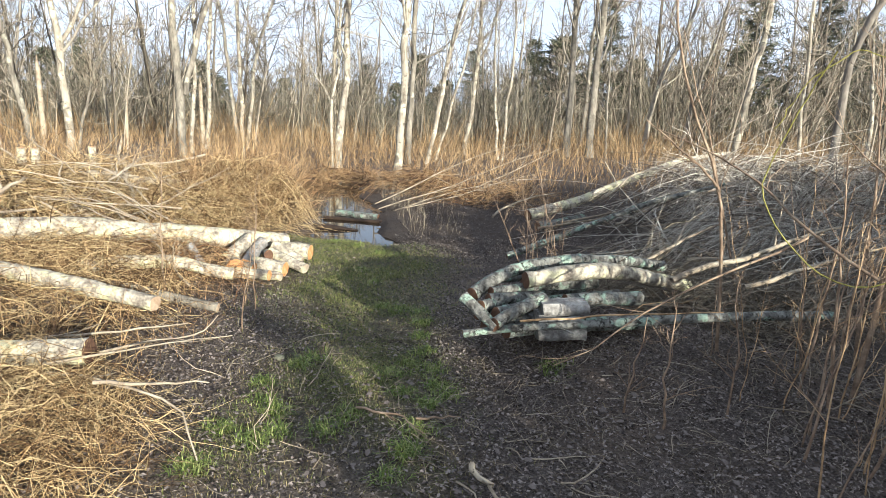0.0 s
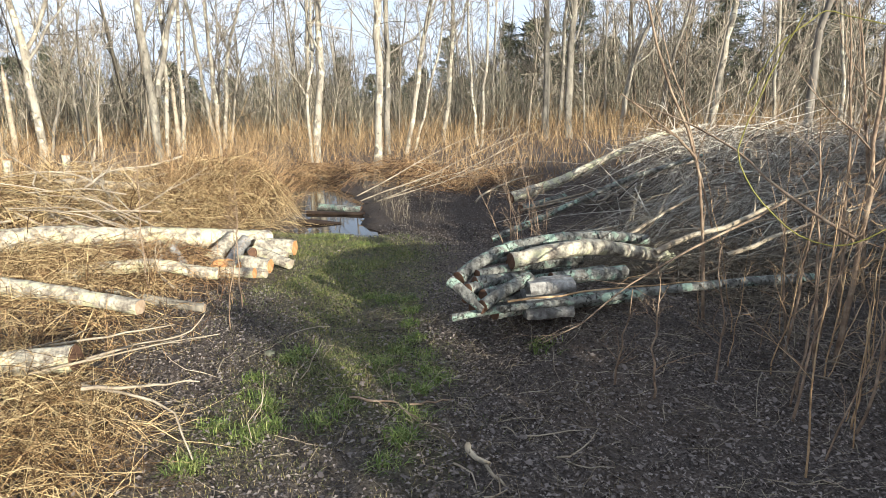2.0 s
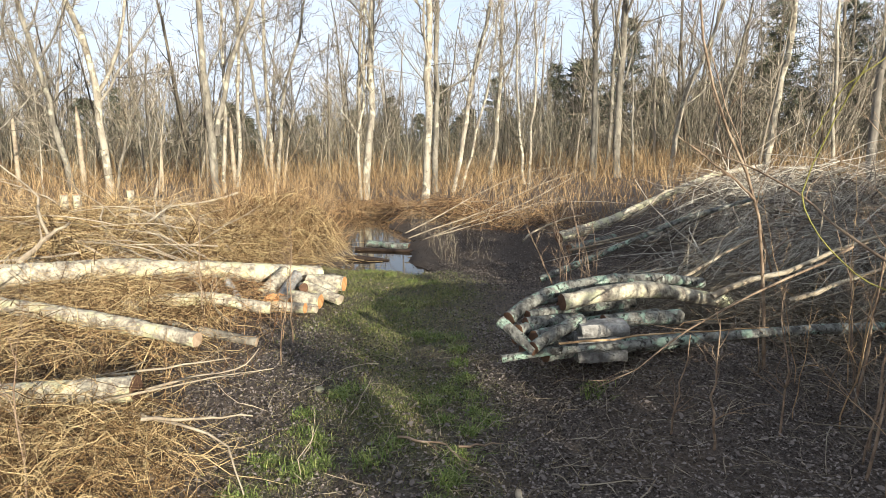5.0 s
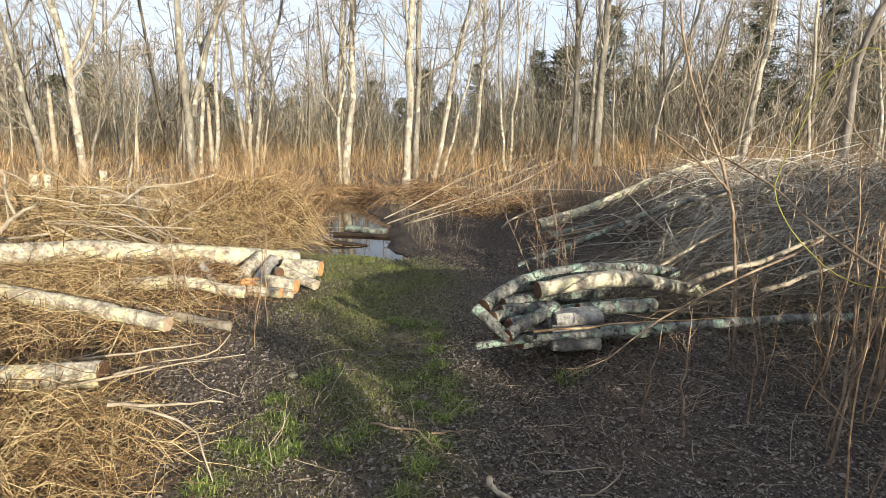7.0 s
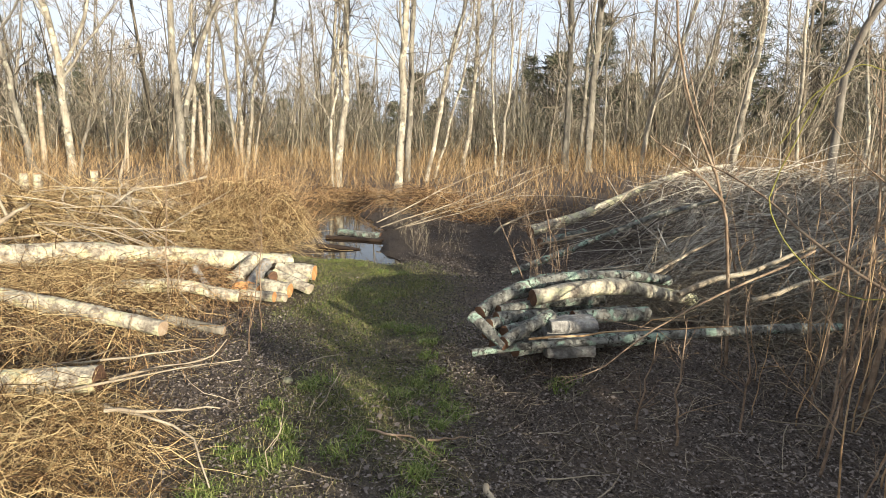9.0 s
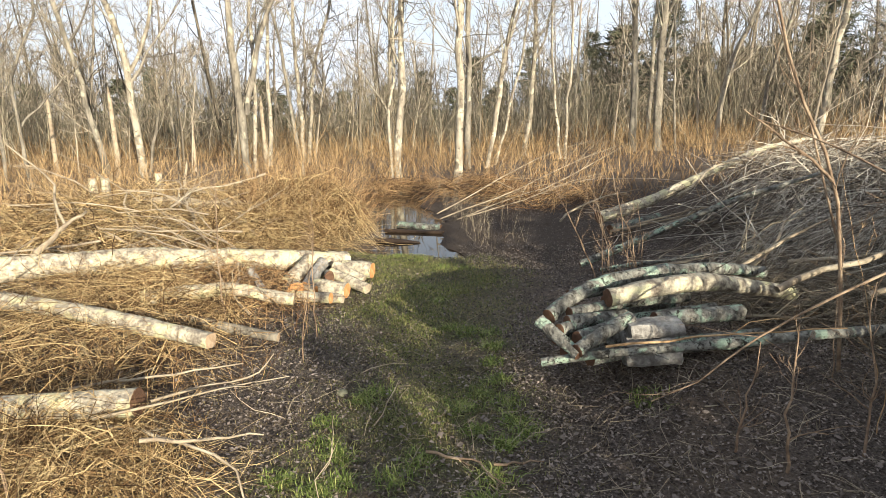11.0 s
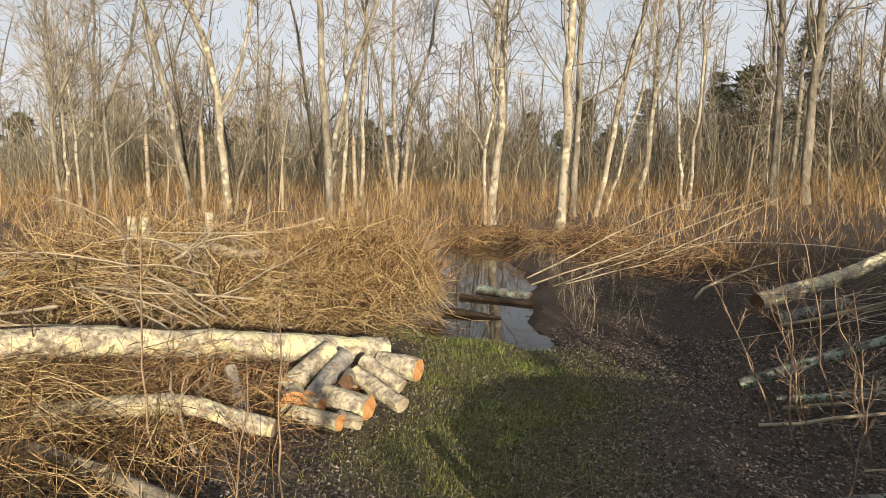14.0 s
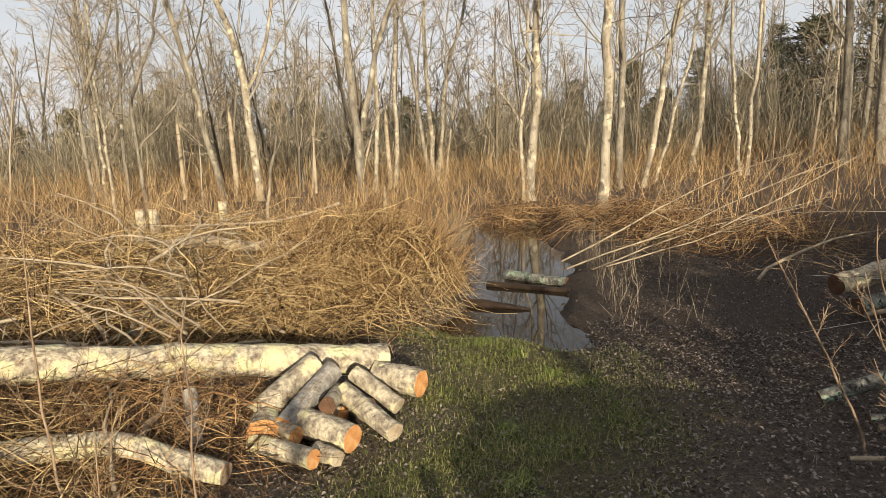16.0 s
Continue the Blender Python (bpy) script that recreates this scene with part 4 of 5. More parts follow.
log("log", [(1.38, 7.75, 0.16), (1.75, 8.0, 0.2), (2.1, 8.3, 0.24)], 0.065, 0.055, GREEN_BARK, "short pale trunk under the felled one", group=RIGHT, ends=DK)
log("log", [(0.83, 6.1, 0.10), (1.5, 6.2, 0.38), (2.3, 6.1, 0.78), (3.2, 6.4, 1.0)], 0.04, 0.018, GREEN_BARK, "lichened felled pole rising over the brush", group=RIGHT, ends=DK, stubs=5)
log("log", [(1.0, 5.9, 0.10), (2.4, 6.0, 0.3), (4.0, 6.2, 0.4)], 0.022, 0.016, GREEN_BARK, "thin felled pole on the brush", group=RIGHT, ends=DK, stubs=2)
POLES = (([(-1.0, 9.0, 0.16), (-0.5, 9.6, 0.36), (0.0, 10.15, 0.6), (0.95, 11.3, 1.0), (1.6, 11.8, 1.1)], 0.017), ([(-0.95, 9.0, 0.08), (0.5, 10.3, 0.46), (1.0, 10.8, 0.72), (1.6, 11.3, 0.92), (2.1, 11.7, 1.0)], 0.017),
         ([(-0.55, 9.1, 0.1), (0.4, 9.9, 0.26), (0.9, 10.4, 0.45), (1.8, 11.1, 0.62)], 0.014), ([(-0.7, 9.15, 0.05), (0.4, 10.6, 0.3), (1.8, 11.6, 0.5)], 0.014),
         ([(0.6, 10.2, 0.35), (1.5, 11.1, 0.75), (2.4, 12.0, 1.05)], 0.014))

# planks and floating wood
log("floating_log", [(-1.62, 9.1, -0.03), (-0.92, 8.86, -0.03)], 0.055, 0.05, GREEN_BARK, "lichened log lying across the water", "log", "wood in the water", ends=(CUT_DARK, CUT_DARK))
log("floating_log", [(-1.75, 8.75, -0.06), (-0.85, 8.62, -0.06)], 0.035, 0.03, WET_WOOD, "dark wet pole lying across the water", "log", "wood in the water", ends=(CUT_DARK, CUT_DARK))
log("floating_log", [(-1.75, 8.0, -0.07), (-1.4, 7.95, -0.05), (-1.1, 7.95, -0.07)], 0.06, 0.01, WET_WOOD, "dark wet snag floating in the water", "log", "wood in the water", ends=(CUT_DARK, None))
for x, y in ((-6.13, 8.41), (-5.95, 8.45), (-5.6, 9.3)):
    log("stump", [(x, y, -0.05), (x + 0.01, y, 0.78)], 0.065, 0.055, LOG_BARK, "small pale sawn stump in the brush", "stump", "sawn stumps", ends=(None, CUT))


# ---- loose branches ----
def branch(keys, r, mat, label, group="", side=4, name="branch"):
    keys = np.array(keys, float)
    base = keys[0].copy()
    k = 9
    P = line_through(keys - base, k, 0.018 + 0.010 * (np.linalg.norm(keys[-1] - keys[0]) > 1.2) + 0.008 * (name == "fallen_pole"))[None]
    R = np.linspace(r, r * 0.35, k)[None]
    root = tagged(new(name), label, "branch", group)
    root.location = base
    part("stem", tubes("stem", [(P, R)], mat, 6), root)
    if side:
        A, AR = offshoots(P, R, side, 0.2, 0.95, 0.35, 0.7, 5, 0.15, 0.1, 0.55)
        B, BR = offshoots(A, AR, 2, 0.2, 0.95, 0.4, 0.7, 4, 0.15, 0.1, 0.6)
        for j in range(len(A)):
            arm = part("side_branch", tubes("side_branch", [(A[j:j + 1], AR[j:j + 1])], mat, 4), root)
            for q in range(2):
                part("twig", tubes("twig", [(B[2 * j + q:2 * j + q + 1], BR[2 * j + q:2 * j + q + 1])], mat, 3), arm)
    return root


def heap_of_branches(n, cx, cy, sx, sy, top, length, aim, spread, mat, label, group, rmin=0.010, rmax=0.022, side=4):
    for _ in range(n):
        x, y = rng.normal(cx, sx), rng.normal(cy, sy)
        d = math.exp(-(((x - cx) / (1.6 * sx)) ** 2 + ((y - cy) / (1.6 * sy)) ** 2))
        z = float(land(x, y)) + 0.03 + rng.uniform(0.1, 1) * top * d
        a = rng.normal(aim, spread)
        L = length * rng.uniform(0.6, 1.3)
        e = (x + L * math.cos(a), y + L * math.sin(a))
        if x < 0 and max(x, e[0]) > -2.2 and y > 4.5:
            continue
        ze = max(float(land(*e)) + 0.05, z + rng.normal(0.15, 0.2))
        m = ((x + e[0]) / 2 + rng.normal(0, 0.10), (y + e[1]) / 2 + rng.normal(0, 0.10), (z + ze) / 2 + rng.uniform(0, 0.12))
        branch([(x, y, z), m, (*e, ze)], rng.uniform(rmin, rmax), mat, label, group, side)


for keys, r in POLES:
    branch(keys, r * 0.62, BRANCH, "pale dead pole fallen from the bank to the water", "fallen poles at the water", 7, "fallen_pole")
heap_of_branches(26, 3.0, 7.6, 1.0, 0.8, 0.8, 2.2, 0.55, 0.25, BRANCH, "long pale branch of a felled treetop", "branches of the felled treetops")
heap_of_branches(40, 4.0, 7.4, 1.2, 0.8, 1.0, 2.0, 0.5, 0.3, BRANCH, "long pale branch of a felled treetop", "branches of the felled treetops", 0.007, 0.016, 2)
heap_of_branches(22, 3.0, 4.9, 0.8, 0.5, 0.55, 1.4, 0.4, 0.35, BRANCH, "pale felled branch on the heap", "branches of the felled treetops", 0.005, 0.012, 2)
heap_of_branches(24, 3.2, 5.4, 0.9, 0.5, 0.7, 1.6, 0.6, 0.35, BRANCH, "pale felled branch on the heap", "branches of the felled treetops", 0.006, 0.014)
heap_of_branches(18, 4.5, 6.2, 1.0, 0.8, 0.8, 2.0, 0.7, 0.35, BRANCH, "long pale branch of a felled treetop", "branches of the felled treetops")
heap_of_branches(44, -4.0, 6.2, 1.0, 0.8, 0.85, 1.2, 2.6, 1.0, BRANCH, "pale dead branch on the brush heap", "branches on the brush heap", 0.006, 0.015)
heap_of_branches(26, -3.5, 5.9, 0.8, 0.5, 0.75, 1.0, 2.6, 1.0, BRANCH, "pale dead branch on the brush heap", "branches on the brush heap", 0.004, 0.010, 3)
heap_of_branches(14, -2.9, 3.0, 0.7, 0.9, 0.5, 1.0, 2.9, 0.9, BRANCH, "pale dead branch among the felled logs", "branches among the logs", 0.006, 0.014)
for keys, r in (([(-3.4, 5.77, 0.2), (-3.71, 5.87, 0.27), (-4.1, 6.03, 0.52), (-4.33, 6.23, 0.85)], 0.026), ([(-3.22, 5.96, 0.15), (-3.7, 6.04, 0.27), (-4.11, 6.18, 0.43)], 0.022),
                ([(-3.31, 6.43, 0.25), (-3.49, 6.53, 0.42), (-3.7, 6.75, 0.66)], 0.018), ([(-3.55, 5.6, 0.24), (-3.79, 5.78, 0.34), (-4.28, 5.8, 0.57)], 0.022),
                ([(-5.38, 7.61, 0.52), (-5.95, 7.87, 0.79), (-6.67, 7.78, 1.07)], 0.02), ([(-3.74, 9.19, 0.76), (-4.24, 8.5, 0.61), (-5.32, 7.82, 0.67)], 0.02),
                ([(-1.96, 4.68, 0.16), (-2.09, 4.82, 0.18), (-2.45, 5.17, 0.28)], 0.028), ([(-2.12, 4.5, 0.25), (-2.38, 4.96, 0.27)], 0.02), ([(-2.33, 4.56, 0.22), (-2.74, 4.68, 0.35)], 0.014)):
    branch(keys, r, BRANCH, "crooked pale dead branch on the brush heap", "branches on the brush heap", 4)
for keys, r in (([(1.67, 4.45, 0.42), (2.11, 4.61, 0.66), (2.42, 4.7, 0.83)], 0.020), ([(1.75, 4.42, 0.42), (2.08, 4.62, 0.59), (2.49, 5.22, 0.86)], 0.017), ([(1.79, 3.77, 0.52), (2.23, 3.8, 0.68), (2.61, 3.83, 0.9), (3.02, 3.81, 1.0)], 0.024),
                ([(2.22, 3.58, 0.55), (2.92, 3.64, 0.78), (3.5, 3.7, 0.9)], 0.018), ([(2.31, 4.86, 0.44), (3.41, 4.75, 0.59)], 0.022)):
    branch(keys, r, BRANCH, "pale felled branch reaching out of the stack", "branches at the log stack", 3)
for keys, r in (([(-3.64, 4.22, 0.6), (-3.49, 4.38, 0.8), (-3.42, 4.59, 0.9)], 0.035), ([(-3.48, 4.39, 0.8), (-3.69, 4.61, 1.16), (-4.22, 4.77, 1.45)], 0.018), ([(-1.5, 2.25, 0.38), (-1.37, 2.33, 0.41), (-1.12, 2.46, 0.44), (-1.1, 2.6, 0.5)], 0.010),
                ([(-1.6, 2.0, 0.42), (-1.42, 2.06, 0.46), (-1.17, 2.32, 0.42), (-1.0, 2.5, 0.40)], 0.009), ([(-1.3, 1.85, 0.42), (-1.14, 1.88, 0.42), (-0.89, 2.02, 0.36)], 0.012)):
    branch(keys, r * 0.8, BRANCH, "bare pale limb sticking out of the brush", "branches among the logs", 1 if r < 0.015 else 3)
branch([(2.09, 2.74, 1.06), (1.64, 2.53, 0.87), (1.25, 2.37, 0.66), (1.05, 2.33, 0.52), (0.85, 2.39, 0.38)], 0.008, SAPLING, "long brown branch arching over the leaf litter", "", 4)
branch([(0.62, 2.97, 0.42), (0.95, 3.0, 0.43), (1.3, 3.06, 0.47), (1.9, 3.15, 0.52)], 0.008, SHOOT_LIT, "long thin golden stick lying along the log stack", "", 2)
branch([(-1.66, 2.1, 0.33), (-1.30, 2.0, 0.34), (-1.0, 1.95, 0.30), (-0.85, 1.8, 0.12)], 0.010, BRANCH, "bent pale stick on the dry brush", side=1)
branch([(-2.1, 2.5, 0.30), (-1.6, 2.55, 0.36), (-1.2, 2.6, 0.42)], 0.010, BRANCH, "forked pale stick among the logs", side=2)
branch([(0.33, 2.0, 0.05), (0.42, 1.85, 0.05), (0.52, 1.72, 0.04)], 0.016, BRANCH, "short bleached stick on the leaf litter", side=0)
branch([(-0.28, 2.5, 0.04), (-0.1, 2.4, 0.06), (0.02, 2.25, 0.05)], 0.008, SAPLING, "dark crooked twig on the grass", side=1)
branch([(0.05, 2.42, 0.04), (0.32, 2.43, 0.04)], 0.007, SAPLING, "dark straight twig on the soil", side=0)


# ---- saplings ----
def sapling(x, y, h, r, lean=(0.0, 0.0), mat=SAPLING, label="thin brown leafless sapling growing beside the path", arms=7):
    root = tagged(new("sapling"), label, "sapling", "saplings beside the path")
    root.location = (x, y, float(land(x, y)) - 0.03)
    P = line_through([(0, 0, 0), (lean[0] * 0.4, lean[1] * 0.4, h * 0.5), (lean[0], lean[1], h)], 10, 0.011)[None]
    R = np.linspace(r, r * 0.3, 10)[None]
    part("stem", tubes("stem", [(P, R)], mat, 6), root)
    A, AR = offshoots(P, R, arms, 0.25, 0.97, 0.33, 0.8, 6, 0.2, 0.25, 0.6)
    for j in range(arms):
        arm = part("branch", tubes("branch", [(A[j:j + 1], AR[j:j + 1])], mat, 4), root)
        B, BR = offshoots(A[j:j + 1], AR[j:j + 1], 4, 0.2, 0.97, 0.4, 0.8, 4, 0.2, 0.2, 0.65)
        for q in range(4):
            part("twig", tubes("twig", [(B[q:q + 1], np.maximum(BR[q:q + 1], 0.0012))], mat, 3), arm)


def big_sapling():
    root = tagged(new("sapling"), "crooked leafless sapling with a long arching limb", "sapling", "saplings beside the path")
    base = np.array((2.0, 3.35, 0.1))
    root.location = base
    lines = []
    for keys, r in (([(2.0, 3.35, 0.05), (1.87, 3.3, 0.83), (1.77, 3.24, 1.33), (1.56, 3.22, 1.69), (1.38, 3.17, 2.06), (1.32, 3.19, 2.6), (1.3, 3.2, 3.0)], 0.012),
                    ([(1.78, 3.24, 1.26), (1.56, 3.22, 1.46), (1.31, 3.19, 1.63)], 0.009), ([(2.2, 2.3, 0.95), (1.94, 2.6, 1.14), (1.86, 2.98, 1.36), (1.63, 3.19, 1.49), (1.41, 3.37, 1.58)], 0.009)):
        P = line_through(np.array(keys) - base, 12, 0.008)[None]
        R = np.linspace(r, r * 0.4, 12)[None]
        part("stem", tubes("stem", [(P, R)], SAPLING, 7), root)
        A, AR = offshoots(P, R, 6, 0.3, 0.97, 0.25, 0.8, 6, 0.2, 0.15, 0.5)
        B, BR = offshoots(A, AR, 4, 0.2, 0.97, 0.45, 0.8, 4, 0.2, 0.2, 0.65)
        lines += [(A, AR), (B, np.maximum(BR, 0.0013))]
    tagged(part("spray", tubes("spray", lines, SAPLING, 4), root), kind="stuff")


big_sapling()
for j in range(44):
    sapling(rng.uniform(1.75, 3.3), rng.uniform(1.5, 3.3), rng.uniform(0.5, 1.5), rng.uniform(0.0028, 0.0058), (rng.normal(0, 0.17), rng.normal(0, 0.1)), SAPLING if j % 3 == 0 else SHOOT_LIT, arms=4,
            label="thin red-brown leafless shoot in the thicket")
for q in ((0.95, 5.72, 0.98, 0.0075, (-0.44, 0.28)), (1.1, 5.6, 0.85, 0.006, (-0.2, 0.25)), (1.2, 5.95, 0.8, 0.006, (-0.3, 0.1)), (1.05, 5.35, 0.6, 0.005, (-0.25, 0.0)), (1.35, 5.5, 0.9, 0.006, (-0.1, 0.1))):
    sapling(*q, arms=9, label="red-brown leafless shrub stem beside the path")
for q in ((2.55, 2.8, 2.4, 0.018, (0.05, 0.1)), (1.35, 2.45, 0.75, 0.008, (0.03, 0)), (1.18, 2.6, 0.6, 0.007, (0.05, 0)), (2.3, 2.9, 1.3, 0.009, (0.1, 0)),
          (2.4, 2.75, 1.5, 0.010, (-0.2, 0)), (1.75, 2.6, 0.85, 0.007, (-0.05, 0)), (2.15, 2.5, 1.1, 0.008, (0.15, 0.1)), (1.95, 2.2, 1.0, 0.008, (0.2, 0.1)), (2.2, 2.1, 1.2, 0.008, (0.05, -0.1))):
    sapling(*q)
for q in ((2.7, 3.2, 1.6, 0.010, (0.1, 0)), (2.9, 2.6, 1.8, 0.012, (-0.1, 0)), (2.6, 2.3, 1.4, 0.009, (0.2, 0)), (3.1, 3.6, 2.2, 0.014, (-0.3, 0)), (3.4, 2.9, 2.3, 0.014, (-0.2, 0)),
          (3.7, 4.2, 2.6, 0.016, (-0.3, 0.2)), (2.75, 4.6, 2.4, 0.012, (-0.7, 0.2)), (1.0, 5.4, 1.1, 0.007, (-0.2, 0.1)), (1.25, 5.0, 1.0, 0.007, (-0.3, 0)), (0.95, 4.6, 0.7, 0.006, (0.1, 0)),
          (1.3, 5.8, 1.2, 0.007, (-0.25, 0)), (-2.05, 4.1, 1.3, 0.007, (0.05, 0)), (-1.3, 4.0, 1.1, 0.006, (0.0, 0)), (-1.25, 3.55, 0.9, 0.005, (0.1, 0)), (-1.6, 1.5, 0.9, 0.006, (0.05, 0))):
    sapling(*q)


def vine(keys, r):
    P = line_through(keys, 24, 0.004)[None]
    tagged(new("vine", tubes("vine", [(P, np.full((1, 24), r))], VINE, 5)), "yellow-green vine hanging between the saplings", "vine", "hanging vines")


vine([(1.75, 2.2, 1.95), (1.72, 2.3, 1.75), (1.60, 2.33, 1.44), (1.59, 2.33, 1.3), (1.66, 2.29, 1.18), (1.81, 2.21, 1.0), (1.94, 2.12, 0.95), (2.05, 2.05, 1.0), (2.2, 2.0, 1.15)], 0.0032)
vine([(1.62, 2.35, 1.62), (1.75, 2.3, 1.85), (1.9, 2.25, 1.98), (2.2, 2.2, 1.9)], 0.0026)


# ---- ground cover ----
def blades(name, x, y, h, w, mat, label, droop=0.5, kind="stuff"):
    n = len(x)
    a = rng.uniform(0, 2 * np.pi, n)
    out = np.stack([np.cos(a), np.sin(a), 0 * a], 1)
    side = np.stack([-np.sin(a), np.cos(a), 0 * a], 1) * w[:, None]
    b = np.stack([x, y, land(x, y) - 0.01], 1)
    up = np.array([0, 0, 1.0])
    hh = h[:, None]
    d = droop * rng.uniform(0.2, 1.2, (n, 1))
    m = b + up * hh * 0.6 + out * hh * 0.25 * d
    t = b + up * hh * (1 - 0.25 * d) + out * hh * 0.8 * d
    V = np.stack([b - side, b + side, m + side * 0.8, m - side * 0.8, t + side * 0.15, t - side * 0.15], 1).reshape(-1, 3)
    i = np.arange(n)[:, None] * 6
    Q = np.concatenate([i + np.array([0, 1, 2, 3]), i + np.array([3, 2, 4, 5])])
    return tagged(new(name, raw_mesh(name, V, Q, mat)), label, "grass", kind=kind)


def grass():
    n = 560000
    x, y = rng.uniform(-2.2, 0.9, n), rng.uniform(1.2, 7.1, n)
    g = green_at(x, y)
    patch = 0.5 + 0.5 * np.sin(5.3 * x + 2 * np.sin(3.1 * y)) * np.sin(4.1 * y + 1.5 * np.sin(2.7 * x))
    thick = np.clip((y - 3.6) / 1.2, 0, 1)      # denser away from the trodden near part
    ok = rng.uniform(0, 1, n) < g * ((0.14 + 0.8 * patch ** 2) * (1 - thick) + (0.08 + 0.62 * patch ** 2) * thick)
    x, y = x[ok], y[ok]
    blades("short_grass", x, y, rng.uniform(0.012, 0.04, len(x)) * (1 + 0.35 * thick[ok]), rng.uniform(0.001, 0.002, len(x)), GRASS, "short green grass along the path", 1.3)
    c = np.array([(-0.80, 2.55), (-0.70, 2.45), (-0.90, 2.2), (-0.72, 2.15), (-0.62, 2.25), (-0.85, 2.75), (-0.72, 3.0), (-0.65, 3.1), (0.0, 3.6), (0.05, 3.35), (0.1, 3.1), (0.15, 2.9),
                  (0.2, 2.8), (-0.05, 2.75), (0.1, 2.65), (-0.15, 3.0), (-0.05, 3.2), (0.05, 2.35), (0.02, 2.15), (-0.05, 1.95), (-0.4, 2.3), (-0.3, 2.45), (-0.35, 4.3), (-0.2, 4.2), (-0.05, 4.1),
                  (-0.5, 5.0), (-0.7, 5.5), (-0.6, 6.3), (-0.9, 6.6), (-1.2, 6.75), (-0.4, 6.2), (0.85, 3.0), (0.0, 3.85), (-0.9, 1.85)])
    for p in c:
        m = int(rng.uniform(120, 230))
        q = rng.normal(0, rng.uniform(0.03, 0.055), (m, 2))
        ob = blades("grass_tuft", p[0] + q[:, 0], p[1] + q[:, 1], rng.uniform(0.03, 0.072, m), rng.uniform(0.0018, 0.0034, m), TUFT, "bright green grass tuft on the path", 1.7, "")
        tagged(ob, group="grass tufts along the path")
    n = 11000
    x, y = rng.normal(-0.5, 0.6, n), rng.uniform(1.3, 6.5, n)
    blades("dry_grass", x, y, rng.uniform(0.02, 0.05, n), rng.uniform(0.0007, 0.0013, n), STRAW, "dry straw-coloured grass on the path", 1.3)


grass()


def flakes(name, n, xr, yr, smin, smax, mat, label, long=1.6, keep=None):
    x, y = rng.uniform(*xr, n), rng.uniform(*yr, n)
    if keep is not None:
        ok = keep(x, y)
        x, y = x[ok], y[ok]
    n = len(x)
    c = np.stack([x, y, land(x, y) + rng.uniform(0.004, 0.022, n)], 1)
    a = rng.uniform(0, 2 * np.pi, n)
    u = unit(np.stack([np.cos(a), np.sin(a), rng.normal(0, 0.3, n)], 1))
    v = unit(np.stack([-np.sin(a), np.cos(a), rng.normal(0, 0.3, n)], 1))
    s = rng.uniform(smin, smax, n)[:, None]
    lift = np.array([0, 0, 1.0]) * s * rng.uniform(0, 0.5, (n, 1))
    V = np.stack([c - u * s * long * 0.5, c - v * s * 0.5 + lift, c + u * s * long * 0.5, c + v * s * 0.5 + lift], 1).reshape(-1, 3)
    i = np.arange(n)[:, None] * 4
    F = np.concatenate([i + np.array([0, 1, 2]), i + np.array([0, 2, 3])])
    tagged(new(name, raw_mesh(name, V, F, mat, False)), label, "ground litter", kind="stuff")


flakes("leaf_litter", 90000, (-3.2, 4.0), (0.8, 7.5), 0.006, 0.019, LEAF, "dead brown oak leaves covering the soil",
       keep=lambda x, y: (rng.uniform(0, 1, len(x)) > 0.9 * green_at(x, y)) & (np.abs(x + 1.15) > 0.6 * (y > 6.9)))
flakes("leaf_litter_far", 16000, (-6, 7), (6.4, 13), 0.008, 0.02, LEAF_SHADED, "dead leaves on the ground by the swamp", keep=lambda x, y: land(x, y) > -0.05)
flakes("wood_chips", 11000, (-2.2, 3.0), (1.0, 5.2), 0.004, 0.010, CHIP, "pale wood chips scattered on the soil", 2.6, keep=lambda x, y: land(x, y) > -0.05)
tangle("ground_twigs", 0.8, 2.9, 1.3, 1.3, 0.02, 1700, 0.22, 0.0022, TWIG_GREY, "small twigs lying on the leaf litter", 0.03)


flakes("litter_crumbs", 16000, (-0.2, 3.2), (0.9, 4.2), 0.004, 0.009, CHIP, "pale crumbs of bark and leaf on the dark litter", 2.4,
       keep=lambda x, y: rng.uniform(0, 1, len(x)) > 0.95 * green_at(x, y))
tangle("ground_twigs", 0.7, 2.4, 0.9, 0.7, 0.01, 140, 0.3, 0.0036, BRANCH, "pale broken twigs lying on the leaf litter", 0.03)
flakes("sawdust_chips", 5000, (0.1, 1.6), (2.9, 4.6), 0.006, 0.016, CHIP, "pale sawdust and chips beside the log stack", 2.2,
       keep=lambda x, y: np.exp(-((x - 0.5) / 0.35) ** 2 - ((y - 3.3) / 0.9) ** 2) > rng.uniform(0, 1, len(x)))
flakes("sawdust_chips", 15000, (-0.8, 1.6), (4.8, 8.2), 0.004, 0.011, CHIP, "pale chips on the bare path", 2.2,
       keep=lambda x, y: np.exp(-((x - 0.45) / 0.35) ** 2 - ((y - 6.85) / 0.45) ** 2) + 0.8 * np.exp(-((x - 0.15) / 0.2) ** 2 - ((y - 5.5) / 0.3) ** 2) > rng.uniform(0.05, 1, len(x)))
flakes("leaf_litter_bank", 16000, (-0.4, 3.4), (6.2, 10.6), 0.006, 0.016, LEAF, "dead leaves on the dark bank", keep=lambda x, y: land(x, y) > -0.04)


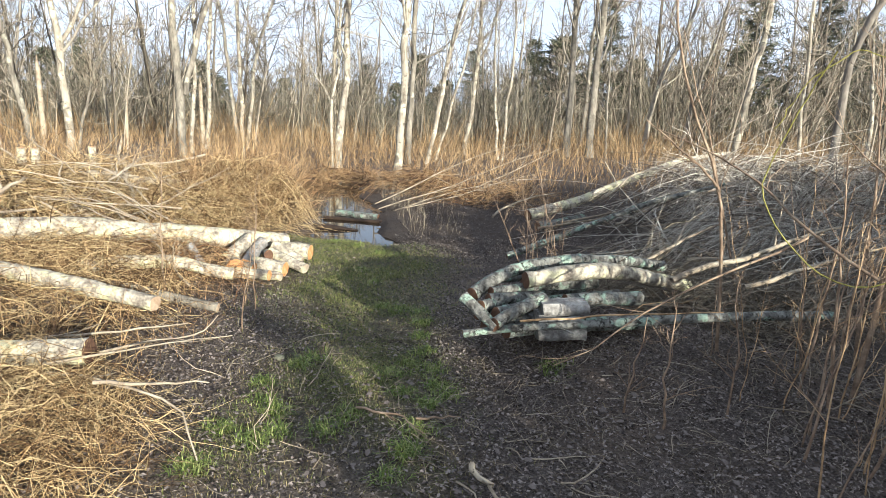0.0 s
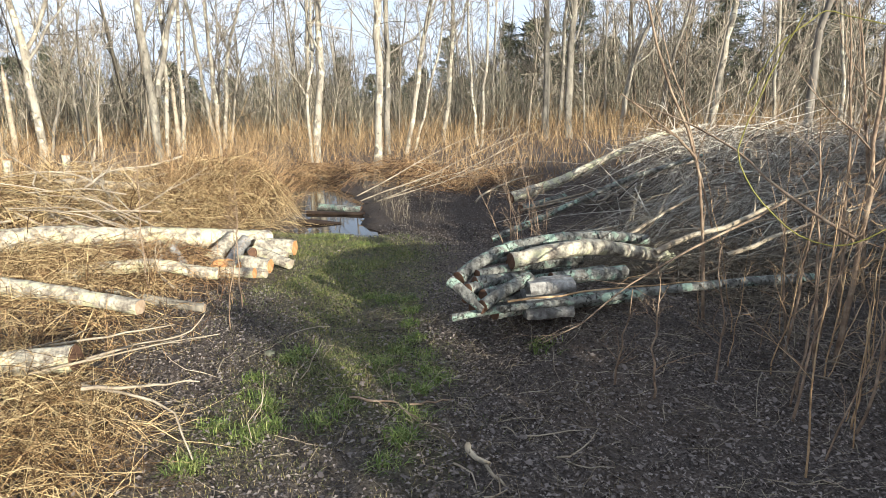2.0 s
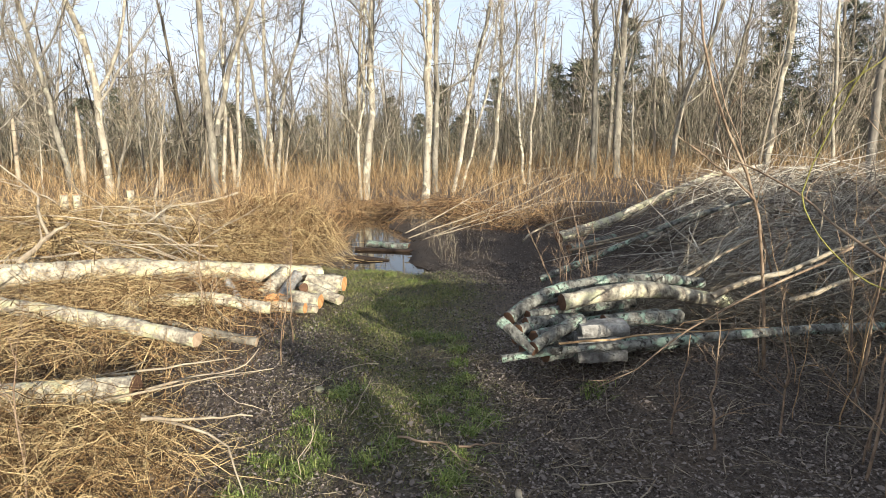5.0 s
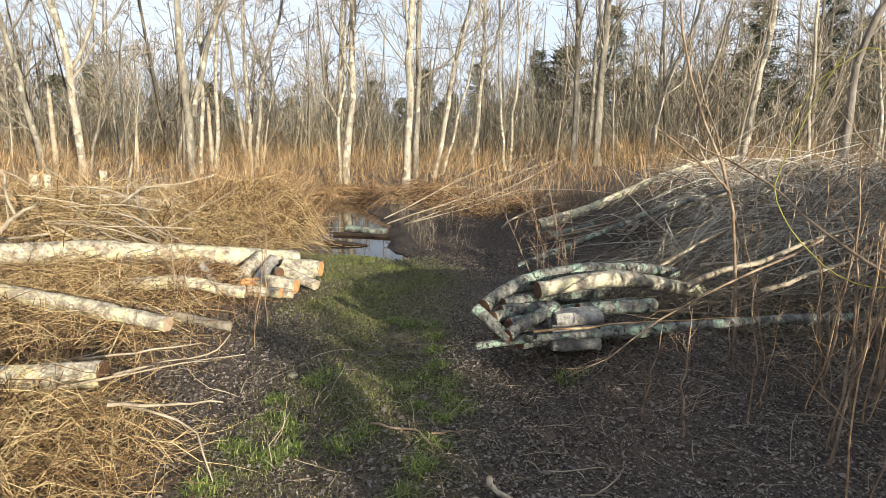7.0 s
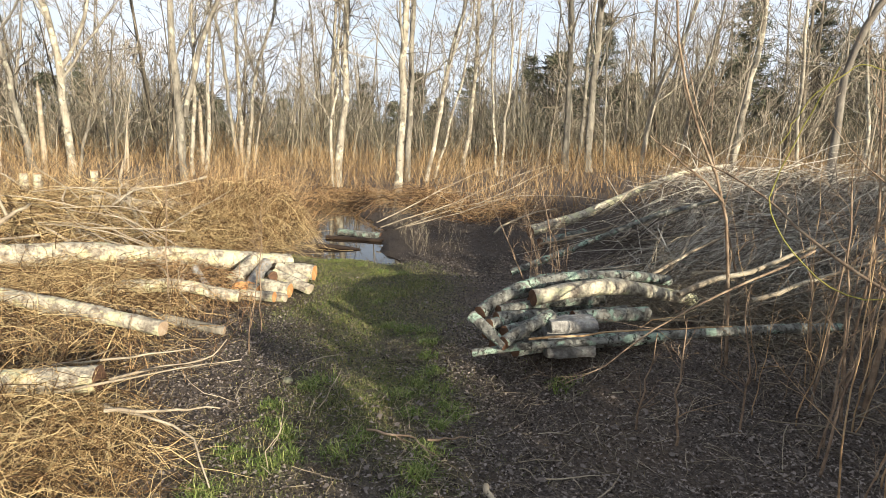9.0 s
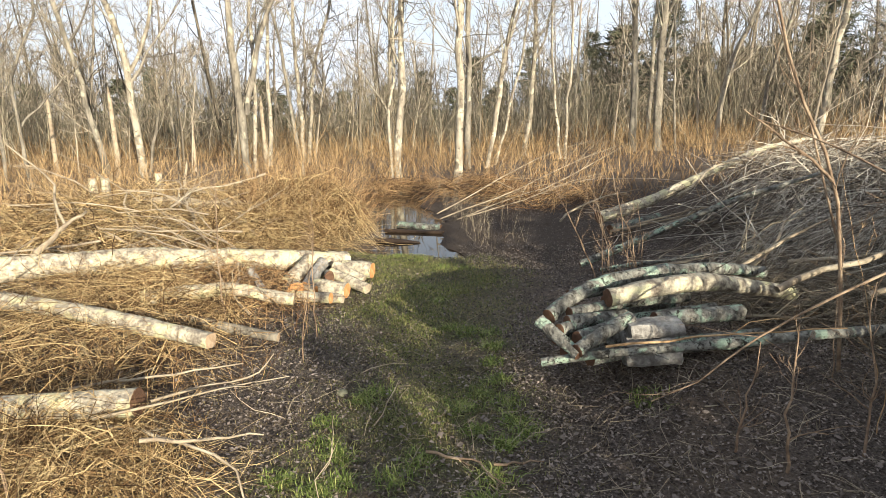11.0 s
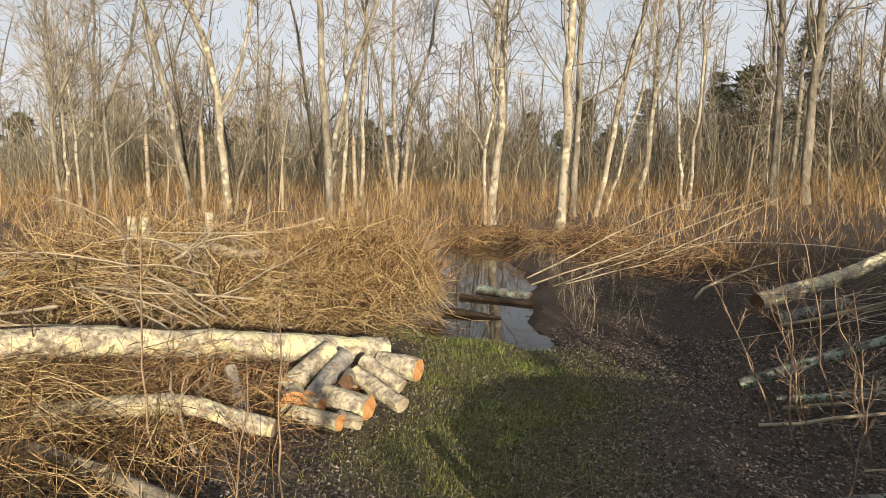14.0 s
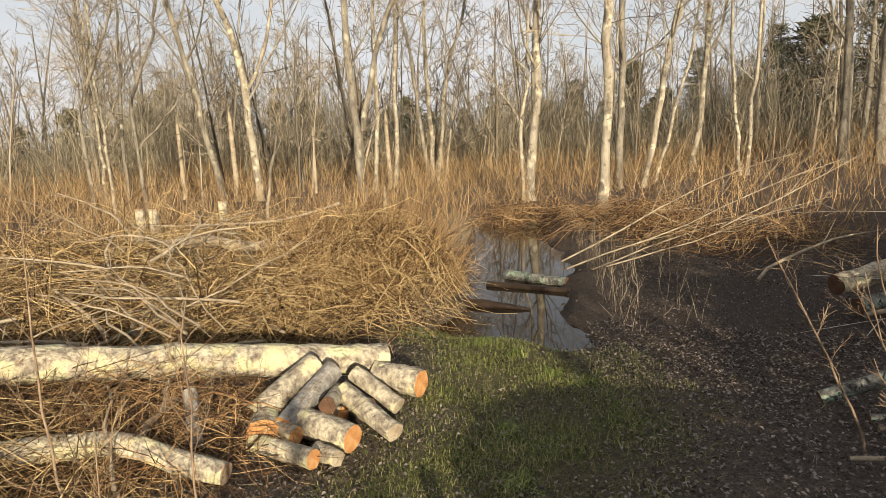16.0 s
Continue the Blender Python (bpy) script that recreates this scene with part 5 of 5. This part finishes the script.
# a flattened lumpy ball standing for a pale tuft
def stone(x, y, s):
    bm = bmesh.new()
    bmesh.ops.create_icosphere(bm, subdivisions=3, radius=s)
    for v in bm.verts:
        v.co *= 1 + 0.25 * noise.noise(v.co * 9)
        v.co.z *= 0.6
    ob = tagged(new("stone", mesh_of("stone", bm, PALE_LUMP)), "small pale lumpy tuft in the grass", "stone")
    ob.location = (x, y, float(land(x, y)) + s * 0.3)


stone(-0.86, 3.08, 0.035)


def bark_slab(x, y, z, w, d, h, rz, label):
    """A split block with a curved bark face, stacked of slabs."""
    bm = bmesh.new()
    bmesh.ops.create_cube(bm, size=1)
    bmesh.ops.subdivide_edges(bm, edges=bm.edges[:], cuts=6, use_grid_fill=True)
    for v in bm.verts:
        v.co.x, v.co.y, v.co.z = v.co.x * w, v.co.y * d * (1 - 0.15 * (2 * v.co.z) ** 2), v.co.z * h
        v.co += Vector((noise.noise(v.co * 14), noise.noise(v.co * 14 + Vector((5, 0, 0))), noise.noise(v.co * 14 + Vector((0, 7, 0))))) * 0.012
    ob = tagged(new("split_block", mesh_of("split_block", bm, SPLIT)), label, "firewood", "split blocks at the stack")
    ob.matrix_world = pose(x, y, z, 0, 0, rz)


for q in ((0.91, 3.19, 0.455, 0.30, 0.16, 0.075, 10), (0.885, 3.20, 0.375, 0.27, 0.16, 0.078, 5), (0.90, 3.19, 0.295, 0.31, 0.17, 0.08, 9)):
    bark_slab(*q, "grey split block stacked at the log pile")


# ---- single leaves ----
def leaves():
    ground = bpy.data.objects["ground"]
    kinds = []
    for j in range(6):
        m = 5
        t = np.linspace(0, 1, m)
        w = np.sin(t * np.pi) * (0.32 + 0.14 * np.cos(t * 14 + j)) + 0.02
        curl = 0.25 * rng.normal(0, 1) * (t - 0.5) ** 2
        V = np.concatenate([np.stack([t - 0.5, w, curl + 0.22 * w * rng.uniform(0, 1)], 1), np.stack([t - 0.5, 0 * t, curl], 1), np.stack([t - 0.5, -w, curl + 0.22 * w * rng.uniform(0, 1)], 1)])
        i = np.arange(m - 1)
        Q = np.concatenate([np.stack([i, i + 1, i + m + 1, i + m], 1), np.stack([i + m, i + m + 1, i + 2 * m + 1, i + 2 * m], 1)])
        kinds.append(raw_mesh("leaf", V, Q, LEAF))
    for j in range(300):
        x, y = rng.uniform(-0.5, 2.2), rng.uniform(1.35, 3.0)
        ob = new("leaf", kinds[j % 6])
        ob.parent = ground
        c = rng.uniform(0.022, 0.048)
        ob.matrix_basis = pose(x, y, float(land(x, y)) + 0.018, rng.normal(0, 14), rng.normal(0, 14), rng.uniform(0, 360)) @ Matrix.Diagonal((c, c, c, 1))


leaves()
